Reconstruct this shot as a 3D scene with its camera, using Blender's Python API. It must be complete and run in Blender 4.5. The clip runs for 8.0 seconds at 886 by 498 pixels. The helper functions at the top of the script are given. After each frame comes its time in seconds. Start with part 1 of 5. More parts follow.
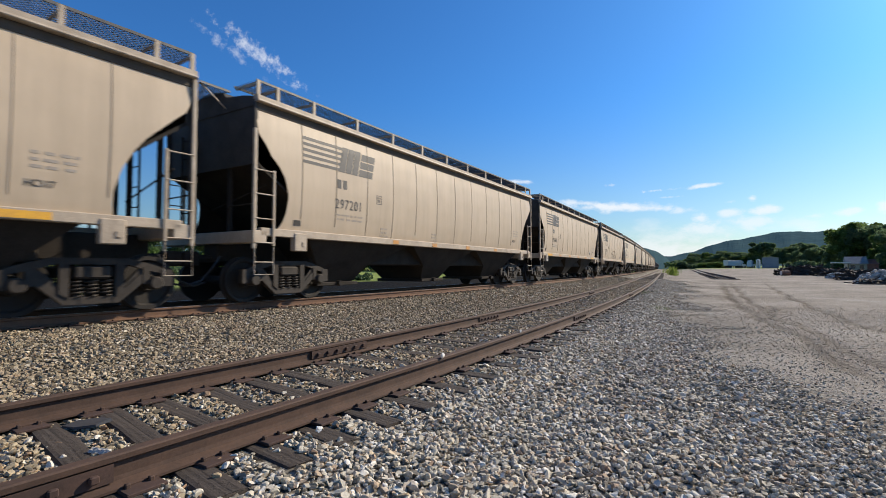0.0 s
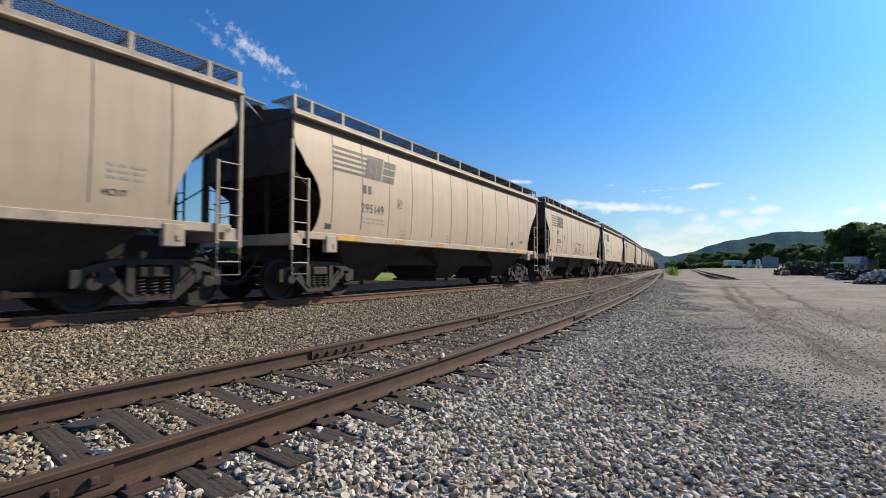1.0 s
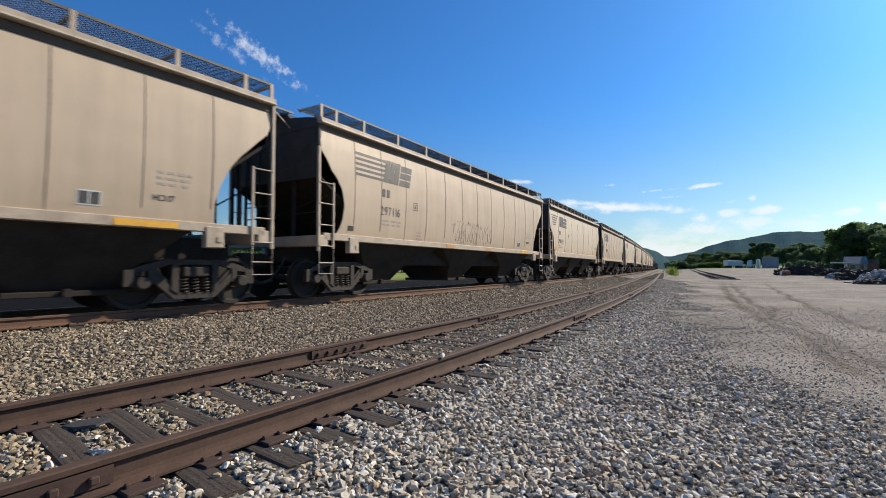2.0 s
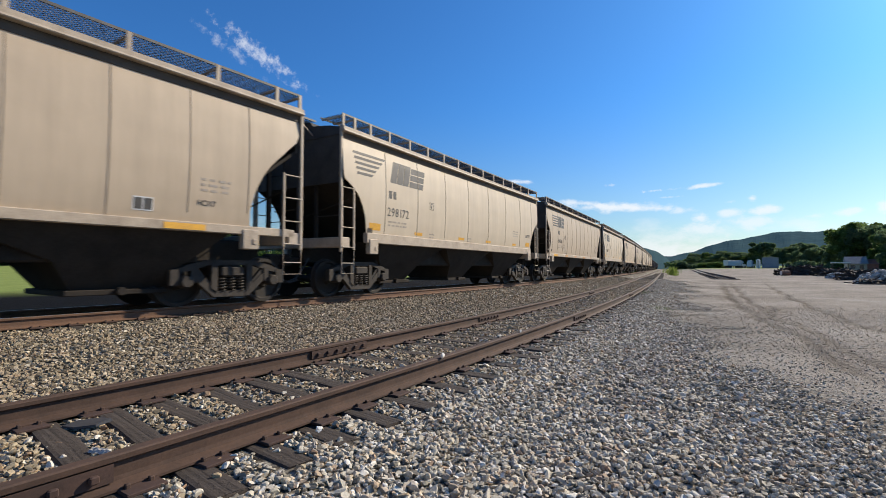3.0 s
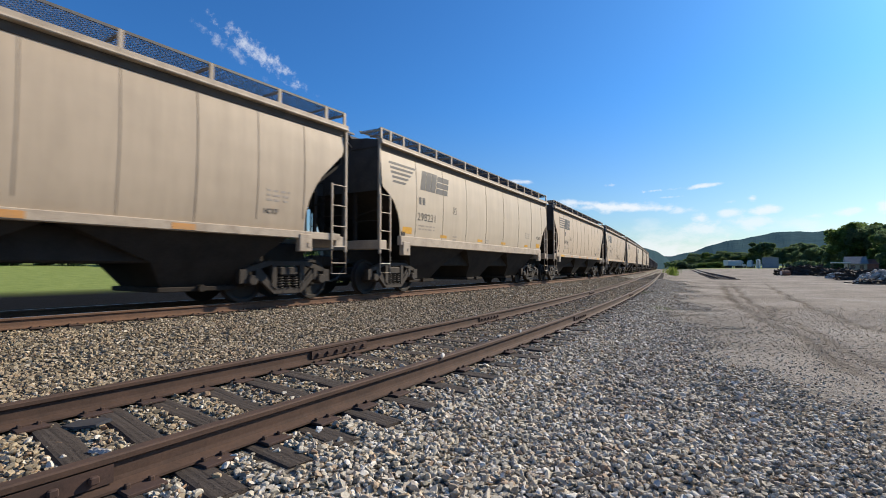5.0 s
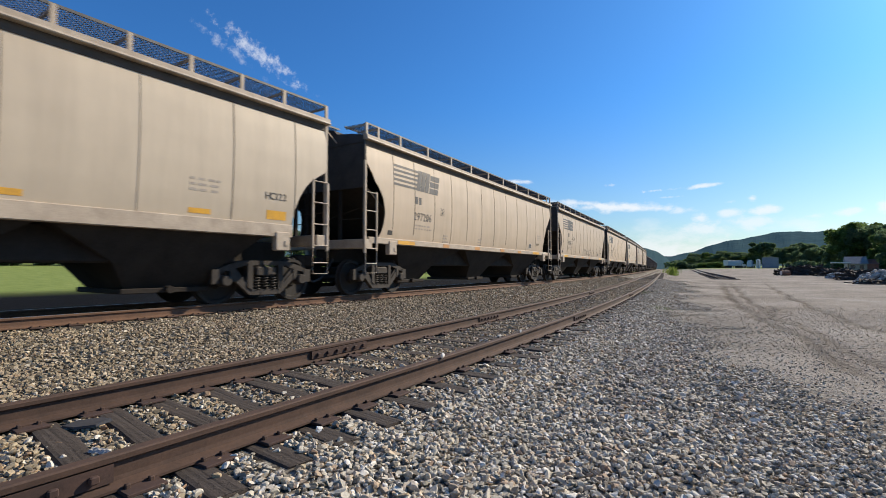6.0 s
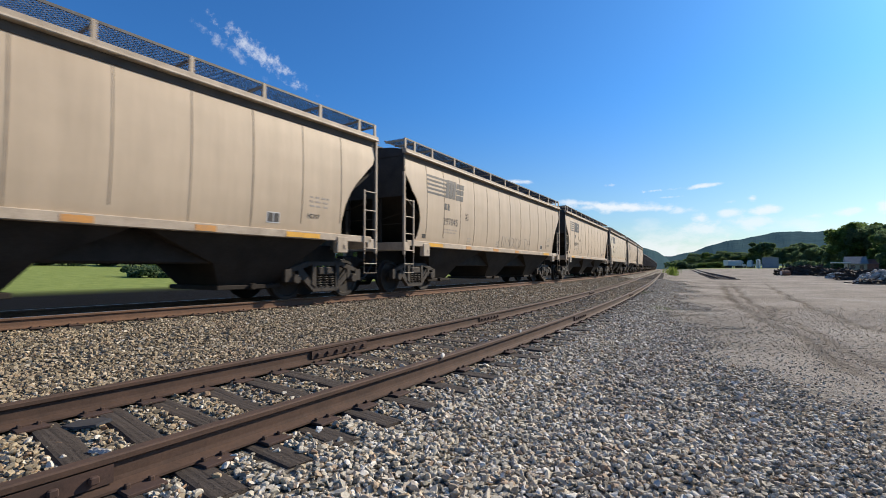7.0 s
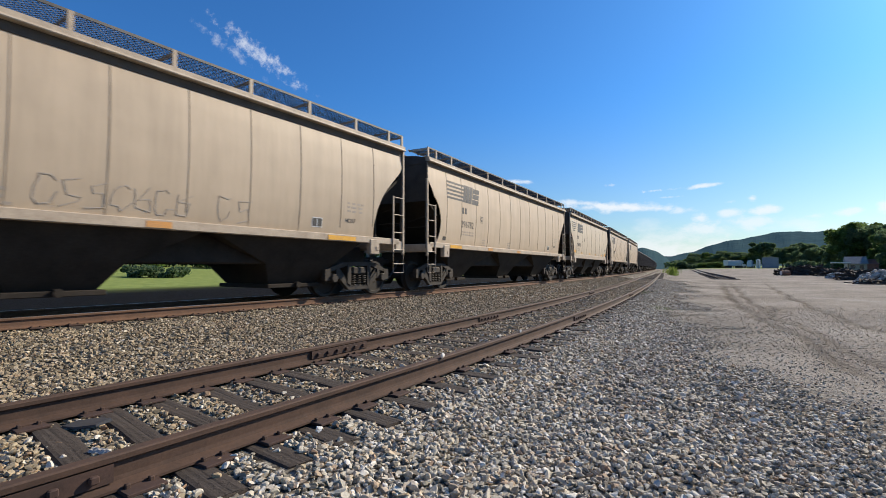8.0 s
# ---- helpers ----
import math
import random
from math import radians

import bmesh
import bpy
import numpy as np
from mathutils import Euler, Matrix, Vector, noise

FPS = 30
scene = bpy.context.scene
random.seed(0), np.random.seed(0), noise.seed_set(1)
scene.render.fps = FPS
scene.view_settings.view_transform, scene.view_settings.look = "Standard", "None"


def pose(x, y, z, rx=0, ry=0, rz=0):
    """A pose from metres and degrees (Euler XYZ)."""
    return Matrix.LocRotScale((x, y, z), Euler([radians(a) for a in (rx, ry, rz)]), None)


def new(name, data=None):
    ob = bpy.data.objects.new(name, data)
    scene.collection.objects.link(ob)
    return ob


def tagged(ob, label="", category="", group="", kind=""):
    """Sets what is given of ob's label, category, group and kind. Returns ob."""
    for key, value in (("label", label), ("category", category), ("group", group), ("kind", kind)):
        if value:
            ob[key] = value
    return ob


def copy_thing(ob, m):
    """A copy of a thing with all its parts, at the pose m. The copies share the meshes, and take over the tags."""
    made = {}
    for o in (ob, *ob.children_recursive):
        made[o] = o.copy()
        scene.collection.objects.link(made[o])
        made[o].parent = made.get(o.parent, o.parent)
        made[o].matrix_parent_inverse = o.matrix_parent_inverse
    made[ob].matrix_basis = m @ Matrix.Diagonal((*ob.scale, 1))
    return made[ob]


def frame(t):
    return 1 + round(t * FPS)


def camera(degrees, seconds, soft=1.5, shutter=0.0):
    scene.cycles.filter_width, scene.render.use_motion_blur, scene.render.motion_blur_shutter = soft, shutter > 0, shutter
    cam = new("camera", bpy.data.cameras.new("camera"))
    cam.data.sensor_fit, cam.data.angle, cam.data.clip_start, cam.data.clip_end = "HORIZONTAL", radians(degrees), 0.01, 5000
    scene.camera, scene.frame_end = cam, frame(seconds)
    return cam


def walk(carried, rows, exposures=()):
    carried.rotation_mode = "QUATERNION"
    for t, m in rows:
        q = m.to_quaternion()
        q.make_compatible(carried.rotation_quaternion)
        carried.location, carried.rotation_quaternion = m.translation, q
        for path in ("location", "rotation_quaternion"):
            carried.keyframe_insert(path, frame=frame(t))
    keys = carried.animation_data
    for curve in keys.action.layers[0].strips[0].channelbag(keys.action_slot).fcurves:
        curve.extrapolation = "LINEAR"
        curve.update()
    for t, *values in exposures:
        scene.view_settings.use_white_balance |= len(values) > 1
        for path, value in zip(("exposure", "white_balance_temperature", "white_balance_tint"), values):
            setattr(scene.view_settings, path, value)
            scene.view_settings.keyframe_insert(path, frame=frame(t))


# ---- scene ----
# ---- camera ----
EYE_Z = 1.047
cam = camera(86.74, 8.0, soft=0.8, shutter=0.12)
CAM = pose(0, 0, EYE_Z, 90 + 2.36, 0.05, 33.88)
walk(cam, [(0.0, CAM), (8.0, CAM)])

# ---- sun, sky, exposure ----
scene.view_settings.exposure = 0.0
SUN_AZ, SUN_EL = radians(27), radians(33)   # azimuth to the right of the track's direction
sun_way = Vector((math.sin(SUN_AZ) * math.cos(SUN_EL), math.cos(SUN_AZ) * math.cos(SUN_EL), math.sin(SUN_EL)))
sun = new("sun", bpy.data.lights.new("sun", "SUN"))
sun.data.energy, sun.data.angle, sun.data.color = 6.1, radians(0.53), (1.0, 0.865, 0.675)
sun.rotation_mode = "QUATERNION"
sun.rotation_quaternion = sun_way.to_track_quat("Z", "Y")
sun.location = (0, 0, 60)

world = bpy.data.worlds.new("sky")
scene.world = world
world.use_nodes = True


def build_sky():
    """Clear summer sky with a low bank of cumulus round the horizon and one thin wisp."""
    nt = world.node_tree
    N, link = nt.nodes.new, nt.links.new

    def maths(op, a, b=None, c=None, clamp=False):
        n = N("ShaderNodeMath")
        n.operation, n.use_clamp = op, clamp
        for i, v in enumerate((a, b, c)):
            if v is None:
                continue
            if isinstance(v, (int, float)):
                n.inputs[i].default_value = v
            else:
                link(v, n.inputs[i])
        return n.outputs[0]

    def ramp(v, a, b):
        n = N("ShaderNodeMapRange")
        n.interpolation_type = "SMOOTHSTEP"
        link(v, n.inputs[0])
        n.inputs[1].default_value, n.inputs[2].default_value = a, b
        return n.outputs[0]

    sky = N("ShaderNodeTexSky")
    sky.sky_type, sky.sun_disc = "NISHITA", False
    sky.sun_elevation, sky.sun_rotation = SUN_EL, SUN_AZ
    sky.air_density, sky.dust_density, sky.ozone_density = 1.0, 0.8, 2.5
    tint = N("ShaderNodeMix")
    tint.data_type, tint.blend_type = "RGBA", "MULTIPLY"
    tint.inputs[0].default_value = 1.0
    link(sky.outputs[0], tint.inputs[6])
    co = N("ShaderNodeTexCoord")
    xyz = N("ShaderNodeSeparateXYZ")
    link(co.outputs["Generated"], xyz.inputs[0])
    z = xyz.outputs[2]
    tone = N("ShaderNodeMix")
    tone.data_type = "RGBA"
    link(ramp(z, 0.02, 0.36), tone.inputs[0])
    tone.inputs[6].default_value, tone.inputs[7].default_value = (0.74, 0.95, 1.10, 1), (0.36, 0.92, 1.52, 1)
    link(tone.outputs[2], tint.inputs[7])
    # low haze of thin cloud near the horizon
    stretch = N("ShaderNodeMapping")
    stretch.inputs["Scale"].default_value = (7.0, 7.0, 15.0)
    link(co.outputs["Generated"], stretch.inputs[0])
    n1 = N("ShaderNodeTexNoise")
    n1.inputs["Scale"].default_value, n1.inputs["Detail"].default_value, n1.inputs["Roughness"].default_value = 1.5, 8, 0.58
    link(stretch.outputs[0], n1.inputs["Vector"])
    low = maths("MULTIPLY", ramp(z, 0.13, 0.02), ramp(z, -0.02, 0.02))
    bank = ramp(maths("ADD", n1.outputs["Fac"], maths("MULTIPLY", low, 0.28)), 0.58, 0.80)
    cover = maths("MULTIPLY", maths("MULTIPLY", bank, low), 0.75)
    # single clouds: ragged ellipses in the sky's own directions
    edge = N("ShaderNodeTexNoise")
    edge.inputs["Scale"].default_value, edge.inputs["Detail"].default_value, edge.inputs["Roughness"].default_value = 26, 7, 0.62
    squash = N("ShaderNodeMapping")
    squash.inputs["Scale"].default_value = (1.0, 1.0, 1.7)
    link(co.outputs["Generated"], squash.inputs[0])
    link(squash.outputs[0], edge.inputs["Vector"])
    ragged = maths("MULTIPLY", maths("SUBTRACT", edge.outputs["Fac"], 0.5), 3.4)
    fibre = N("ShaderNodeTexNoise")
    fibre.inputs["Scale"].default_value, fibre.inputs["Detail"].default_value, fibre.inputs["Roughness"].default_value = 58, 6, 0.65
    link(co.outputs["Generated"], fibre.inputs["Vector"])
    wispy = maths("MULTIPLY", maths("SUBTRACT", fibre.outputs["Fac"], 0.52), 5.0)
    for az, el, wide, high, tilt, dense, thin in CLOUDS:
        a, e, q = radians(az), radians(el + 0.3), radians(tilt)
        mid = Vector((math.sin(a) * math.cos(e), math.cos(a) * math.cos(e), math.sin(e)))
        side = Vector((math.cos(a), -math.sin(a), 0))
        up = side.cross(mid)
        way = N("ShaderNodeVectorMath")
        way.operation = "SUBTRACT"
        link(co.outputs["Generated"], way.inputs[0])
        way.inputs[1].default_value = mid
        spread = []
        for axis, reach in ((side * math.cos(q) + up * math.sin(q), radians(wide)), (up * math.cos(q) - side * math.sin(q), radians(high))):
            d = N("ShaderNodeVectorMath")
            d.operation = "DOT_PRODUCT"
            link(way.outputs[0], d.inputs[0])
            d.inputs[1].default_value = axis
            d = maths("DIVIDE", d.outputs["Value"], reach)
            spread.append(maths("MULTIPLY", d, d))
        far = maths("SQRT", maths("ADD", spread[0], spread[1]))
        one = ramp(maths("SUBTRACT", far, wispy if thin else ragged), 1.25, -0.5 if thin else 0.0)
        one = maths("MULTIPLY", one, ramp(far, 2.0, 0.9))
        cover = maths("MAXIMUM", cover, maths("MULTIPLY", one, dense), clamp=True)
    mix = N("ShaderNodeMix")
    mix.data_type = "RGBA"
    link(cover, mix.inputs[0])
    link(tint.outputs[2], mix.inputs[6])
    mix.inputs[7].default_value = (9.6, 9.9, 10.3, 1)
    bg = nt.nodes["Background"]
    bg.inputs["Strength"].default_value = 0.098
    link(mix.outputs[2], bg.inputs[0])


CLOUDS = (  # azimuth, elevation, half width, half height, tilt (degrees), density, wispy
    (-55.6, 23.1, 4.6, 0.85, -31, 0.62, True), (-58.6, 23.0, 3.2, 0.55, -30, 0.34, True), (-53.6, 21.7, 1.1, 0.7, -20, 0.5, True),
    (-13.5, 6.7, 6.0, 0.62, -3, 0.85, False), (-17.5, 7.3, 3.4, 0.35, -4, 0.7, False), (-9.2, 6.3, 3.6, 0.5, -4, 0.7, False),
    (-9.2, 8.3, 2.1, 0.16, 2, 0.6, True), (-4.9, 8.4, 1.7, 0.24, 4, 0.75, False), (-8.0, 7.5, 1.6, 0.12, 0, 0.4, True),
    (-0.4, 6.8, 0.7, 0.36, 0, 0.8, False), (-2.2, 6.6, 0.4, 0.2, 0, 0.4, True), (-2.3, 5.5, 1.3, 0.5, 6, 0.65, False), (0.6, 5.5, 1.3, 0.45, 4, 0.75, False), (-5.0, 5.1, 0.8, 0.55, 0, 0.7, False),
    (-0.6, 4.3, 2.4, 0.75, 0, 0.6, False), (-4.6, 3.6, 2.4, 1.1, 0, 0.62, False), (-7.5, 3.0, 2.6, 0.8, 0, 0.5, False), (4.6, 4.7, 1.0, 0.3, 0, 0.45, False), (7.4, 4.9, 1.5, 0.36, 0, 0.6, False), (9.7, 5.1, 0.8, 0.7, 0, 0.75, False),
    (-25.2, 10.1, 1.9, 0.26, -4, 0.7, False), (-14.1, 9.2, 0.7, 0.16, 0, 0.4, True),
)
build_sky()

# ---- materials ----
def shader(name, rough=0.7, metal=0.0):
    m = bpy.data.materials.new(name)
    m.use_nodes = True
    p = m.node_tree.nodes["Principled BSDF"]
    p.inputs["Roughness"].default_value, p.inputs["Metallic"].default_value = rough, metal
    return m, m.node_tree, p


def noise_at(nt, scale, detail=5, rough=0.6, stretch=None, source="Object"):
    co = nt.nodes.new("ShaderNodeTexCoord")
    n = nt.nodes.new("ShaderNodeTexNoise")
    n.inputs["Scale"].default_value, n.inputs["Detail"].default_value, n.inputs["Roughness"].default_value = scale, detail, rough
    out = co.outputs[source]
    if stretch:
        mp = nt.nodes.new("ShaderNodeMapping")
        mp.inputs["Scale"].default_value = stretch
        nt.links.new(out, mp.inputs[0])
        out = mp.outputs[0]
    nt.links.new(out, n.inputs["Vector"])
    return n.outputs["Fac"]


def ramp_of(nt, fac, stops):
    r = nt.nodes.new("ShaderNodeValToRGB")
    while len(r.color_ramp.elements) < len(stops):
        r.color_ramp.elements.new(0.5)
    for e, (at, c) in zip(r.color_ramp.elements, stops):
        e.position, e.color = at, (*c, 1)
    nt.links.new(fac, r.inputs[0])
    return r.outputs[0]


def blend(nt, a, b, fac, kind="MIX"):
    x = nt.nodes.new("ShaderNodeMix")
    x.data_type, x.blend_type = "RGBA", kind
    for i, v in ((0, fac), (6, a), (7, b)):
        if isinstance(v, (int, float)):
            x.inputs[i].default_value = v
        elif isinstance(v, tuple):
            x.inputs[i].default_value = (*v, 1)
        else:
            nt.links.new(v, x.inputs[i])
    return x.outputs[2]


def bump(nt, p, height, strength, distance):
    b = nt.nodes.new("ShaderNodeBump")
    b.inputs["Strength"].default_value, b.inputs["Distance"].default_value = strength, distance
    nt.links.new(height, b.inputs["Height"])
    nt.links.new(b.outputs[0], p.inputs["Normal"])


def weathered(name, base, dirt, amount=0.5, scale=3.0, rough=0.7, metal=0.0, grain=60.0, relief=0.15, depth=0.004, stretch=None):
    """A surface of one base colour with stains at a large and grain at a small scale."""
    m, nt, p = shader(name, rough, metal)
    big = ramp_of(nt, noise_at(nt, scale, 6, 0.65, stretch), [(0.38, (0, 0, 0)), (0.72, (1, 1, 1))])
    fine = noise_at(nt, grain, 4, 0.7)
    col = blend(nt, base, dirt, blend(nt, (0, 0, 0), big, amount))
    col = blend(nt, col, ramp_of(nt, fine, [(0.25, (0.62, 0.62, 0.62)), (0.75, (1.2, 1.2, 1.2))]), 0.7, "MULTIPLY")
    nt.links.new(col, p.inputs["Base Color"])
    bump(nt, p, fine, relief, depth)
    return m


def stone_material(name, stops, rough=0.85):
    m, nt, p = shader(name, rough)
    geo = nt.nodes.new("ShaderNodeNewGeometry")
    col = ramp_of(nt, geo.outputs["Random Per Island"], stops)
    fine = noise_at(nt, 90, 5, 0.7)
    col = blend(nt, col, ramp_of(nt, fine, [(0.25, (0.55, 0.55, 0.55)), (0.8, (1.25, 1.25, 1.25))]), 0.8, "MULTIPLY")
    nt.links.new(col, p.inputs["Base Color"])
    bump(nt, p, fine, 0.35, 0.004)
    return m


def paint_material(name, base, streak, rust):
    """Sun-bleached car paint with vertical dirt streaks and scattered stains."""
    m, nt, p = shader(name, 0.55)
    tall = ramp_of(nt, noise_at(nt, 2.2, 6, 0.62, (1, 1.5, 0.16)), [(0.40, (0, 0, 0)), (0.78, (1, 1, 1))])
    blot = ramp_of(nt, noise_at(nt, 0.9, 5, 0.6), [(0.45, (0, 0, 0)), (0.75, (1, 1, 1))])
    spots = ramp_of(nt, noise_at(nt, 7, 6, 0.75), [(0.66, (0, 0, 0)), (0.78, (1, 1, 1))])
    col = blend(nt, base, streak, blend(nt, (0, 0, 0), tall, 0.55))
    col = blend(nt, col, streak, blend(nt, (0, 0, 0), blot, 0.4))
    col = blend(nt, col, rust, blend(nt, (0, 0, 0), spots, 0.25))
    info = nt.nodes.new("ShaderNodeObjectInfo")
    tone = ramp_of(nt, info.outputs["Random"], [(0.0, (0.9, 0.9, 0.9)), (1.0, (1.05, 1.04, 1.02))])
    col = blend(nt, col, tone, 1.0, "MULTIPLY")
    nt.links.new(col, p.inputs["Base Color"])
    bump(nt, p, noise_at(nt, 1.6, 3, 0.5, (1, 1, 0.5)), 0.18, 0.03)
    return m


STEEL_BRIGHT = weathered("worn_steel", (0.42, 0.40, 0.37), (0.2, 0.13, 0.09), 0.5, 4, 0.38, 0.85, 40, 0.05)
RUST = weathered("rusty_steel", (0.088, 0.050, 0.034), (0.040, 0.025, 0.018), 0.7, 5, 0.8, 0.15, 55, 0.3)
RUST_LIGHT = weathered("orange_rust", (0.17, 0.092, 0.055), (0.085, 0.05, 0.033), 0.7, 3, 0.85, 0.1, 45, 0.3)
RUST_DARK = weathered("dark_rusty_plate", (0.075, 0.042, 0.032), (0.035, 0.022, 0.018), 0.7, 6, 0.85, 0.1, 70, 0.3)
TIE = weathered("creosoted_wood", (0.060, 0.045, 0.034), (0.020, 0.015, 0.012), 0.8, 3, 0.9, 0, 24, 0.9, 0.012, (0.5, 12, 12))
PAINT = paint_material("bleached_tan_paint", (0.54, 0.43, 0.31), (0.37, 0.29, 0.205), (0.25, 0.14, 0.08))
PAINT_PALE = paint_material("bleached_cream_paint", (0.60, 0.50, 0.37), (0.44, 0.36, 0.265), (0.25, 0.14, 0.08))
TRIM = weathered("dusty_cream_trim", (0.50, 0.41, 0.31), (0.26, 0.20, 0.145), 0.7, 3, 0.6, 0, 50, 0.1, 0.002)
SEAM = weathered("stained_weld_seam", (0.33, 0.26, 0.185), (0.19, 0.145, 0.105), 0.8, 4, 0.7, 0, 40, 0.1)
# dark brown that stands in for the shade below the eave
EAVE_DARK = weathered("eave_shade_brown", (0.10, 0.078, 0.058), (0.05, 0.038, 0.03), 0.7, 3, 0.8, 0, 40, 0.15)
# soot, darkened further for the shaded ends of the cars
SOOT_SHADE = weathered("sooty_shaded_end_paint", (0.062, 0.055, 0.048), (0.022, 0.020, 0.018), 0.8, 2, 0.75, 0, 30, 0.15)
# grime plus the shade beneath the car, both in the colour
UNDER = weathered("grimy_shaded_underframe", (0.042, 0.035, 0.029), (0.019, 0.016, 0.014), 0.8, 2, 0.8, 0, 30, 0.3)
CAST = weathered("dusty_cast_steel", (0.046, 0.036, 0.028), (0.014, 0.011, 0.009), 0.9, 5, 0.75, 0.1, 50, 0.3)
WHEEL = weathered("wheel_steel", (0.024, 0.019, 0.015), (0.016, 0.013, 0.011), 0.8, 4, 0.8, 0.0, 40, 0.1)
GRATE = weathered("galvanised_grating", (0.14, 0.135, 0.13), (0.07, 0.065, 0.06), 0.7, 4, 0.6, 0.4, 50, 0.1)
LETTER = weathered("faded_black_lettering", (0.058, 0.055, 0.053), (0.13, 0.118, 0.10), 0.6, 6, 0.6, 0, 60, 0.05)
LETTER_FAINT = weathered("faint_grey_lettering", (0.36, 0.31, 0.26), (0.48, 0.41, 0.33), 0.7, 8, 0.6, 0, 60, 0.05)
ORANGE = weathered("yellow_reflective_tape", (0.80, 0.42, 0.04), (0.50, 0.27, 0.07), 0.6, 6, 0.45, 0, 60, 0.05)
ORANGE_WORN = weathered("worn_orange_tape", (0.62, 0.29, 0.07), (0.42, 0.25, 0.13), 0.7, 6, 0.5, 0, 60, 0.05)
UNDER.node_tree.nodes["Principled BSDF"].inputs["Specular IOR Level"].default_value = 0.15
WHITE = weathered("chalky_white", (0.72, 0.71, 0.69), (0.45, 0.44, 0.42), 0.5, 3, 0.6, 0, 40, 0.1)
HOSE = weathered("black_rubber", (0.025, 0.025, 0.025), (0.05, 0.045, 0.04), 0.5, 6, 0.6, 0, 60, 0.1)
COAL_CAR = weathered("weathered_brown_grey_steel", (0.115, 0.098, 0.088), (0.055, 0.045, 0.04), 0.8, 1.2, 0.8, 0.1, 20, 0.2, 0.01)
SIDING_BLUE = weathered("blue_grey_sheet_metal", (0.22, 0.26, 0.34), (0.15, 0.17, 0.21), 0.6, 0.6, 0.6, 0.1, 8, 0.1, 0.02)
ROOF_GREY = weathered("grey_shingles", (0.28, 0.28, 0.28), (0.17, 0.17, 0.17), 0.6, 1.5, 0.9, 0, 14, 0.3, 0.02)
BRICK_RED = weathered("reddish_cladding", (0.36, 0.15, 0.11), (0.22, 0.10, 0.08), 0.6, 1.5, 0.9, 0, 14, 0.3, 0.02)
SCRAP = weathered("charred_scrap", (0.045, 0.036, 0.03), (0.10, 0.07, 0.05), 0.6, 1.5, 0.9, 0, 9, 0.5, 0.03)
BARREL = weathered("rusty_drum", (0.24, 0.12, 0.075), (0.10, 0.055, 0.04), 0.7, 2.5, 0.8, 0.1, 20, 0.2)
SLATE = weathered("dark_grey_scrap", (0.075, 0.075, 0.078), (0.045, 0.044, 0.043), 0.5, 8, 0.6, 0.2, 60, 0.2)
FOIL = weathered("clear_plastic_film", (0.44, 0.42, 0.39), (0.28, 0.26, 0.23), 0.6, 30, 0.3, 0.0, 80, 0.1)
GLASS_DARK, _nt, _p = shader("dark_window_glass", 0.08)
_p.inputs["Base Color"].default_value = (0.02, 0.025, 0.03, 1)
STONE = stone_material("crushed_limestone", [(0.0, (0.14, 0.122, 0.094)), (0.2, (0.39, 0.348, 0.272)), (0.5, (0.56, 0.508, 0.405)),
                                             (0.7, (0.60, 0.495, 0.35)), (0.8, (0.37, 0.25, 0.155)), (0.9, (0.68, 0.63, 0.53)), (1.0, (0.80, 0.75, 0.66))])
STONE_WARM = stone_material("dusty_warm_ballast", [(0.0, (0.10, 0.078, 0.050)), (0.25, (0.29, 0.235, 0.155)), (0.55, (0.43, 0.355, 0.235)),
                                                   (0.75, (0.40, 0.285, 0.165)), (0.86, (0.24, 0.145, 0.085)), (0.93, (0.56, 0.50, 0.39)), (1.0, (0.76, 0.70, 0.58))])
STONE_TAN = stone_material("dusty_tan_ballast", [(0.0, (0.095, 0.074, 0.046)), (0.3, (0.25, 0.20, 0.13)), (0.6, (0.37, 0.30, 0.195)),
                                                 (0.8, (0.26, 0.18, 0.11)), (1.0, (0.58, 0.51, 0.39))])
RUBBLE = stone_material("broken_white_concrete", [(0.0, (0.26, 0.235, 0.20)), (0.4, (0.50, 0.46, 0.40)), (1.0, (0.74, 0.69, 0.61))])


def leaf_material(name, a, b, c):
    m, nt, p = shader(name, 0.65)
    geo = nt.nodes.new("ShaderNodeNewGeometry")
    col = ramp_of(nt, geo.outputs["Random Per Island"], [(0.0, a), (0.55, b), (1.0, c)])
    big = noise_at(nt, 0.35, 3, 0.6)
    col = blend(nt, col, ramp_of(nt, big, [(0.3, (0.7, 0.72, 0.7)), (0.7, (1.2, 1.2, 1.05))]), 1.0, "MULTIPLY")
    nt.links.new(col, p.inputs["Base Color"])
    p.inputs["Specular IOR Level"].default_value = 0.15
    thin = nt.nodes.new("ShaderNodeBsdfTranslucent")
    nt.links.new(col, thin.inputs["Color"])
    mix = nt.nodes.new("ShaderNodeMixShader")
    mix.inputs[0].default_value = 0.62
    nt.links.new(p.outputs[0], mix.inputs[1])
    nt.links.new(thin.outputs[0], mix.inputs[2])
    nt.links.new(mix.outputs[0], nt.nodes["Material Output"].inputs["Surface"])
    return m


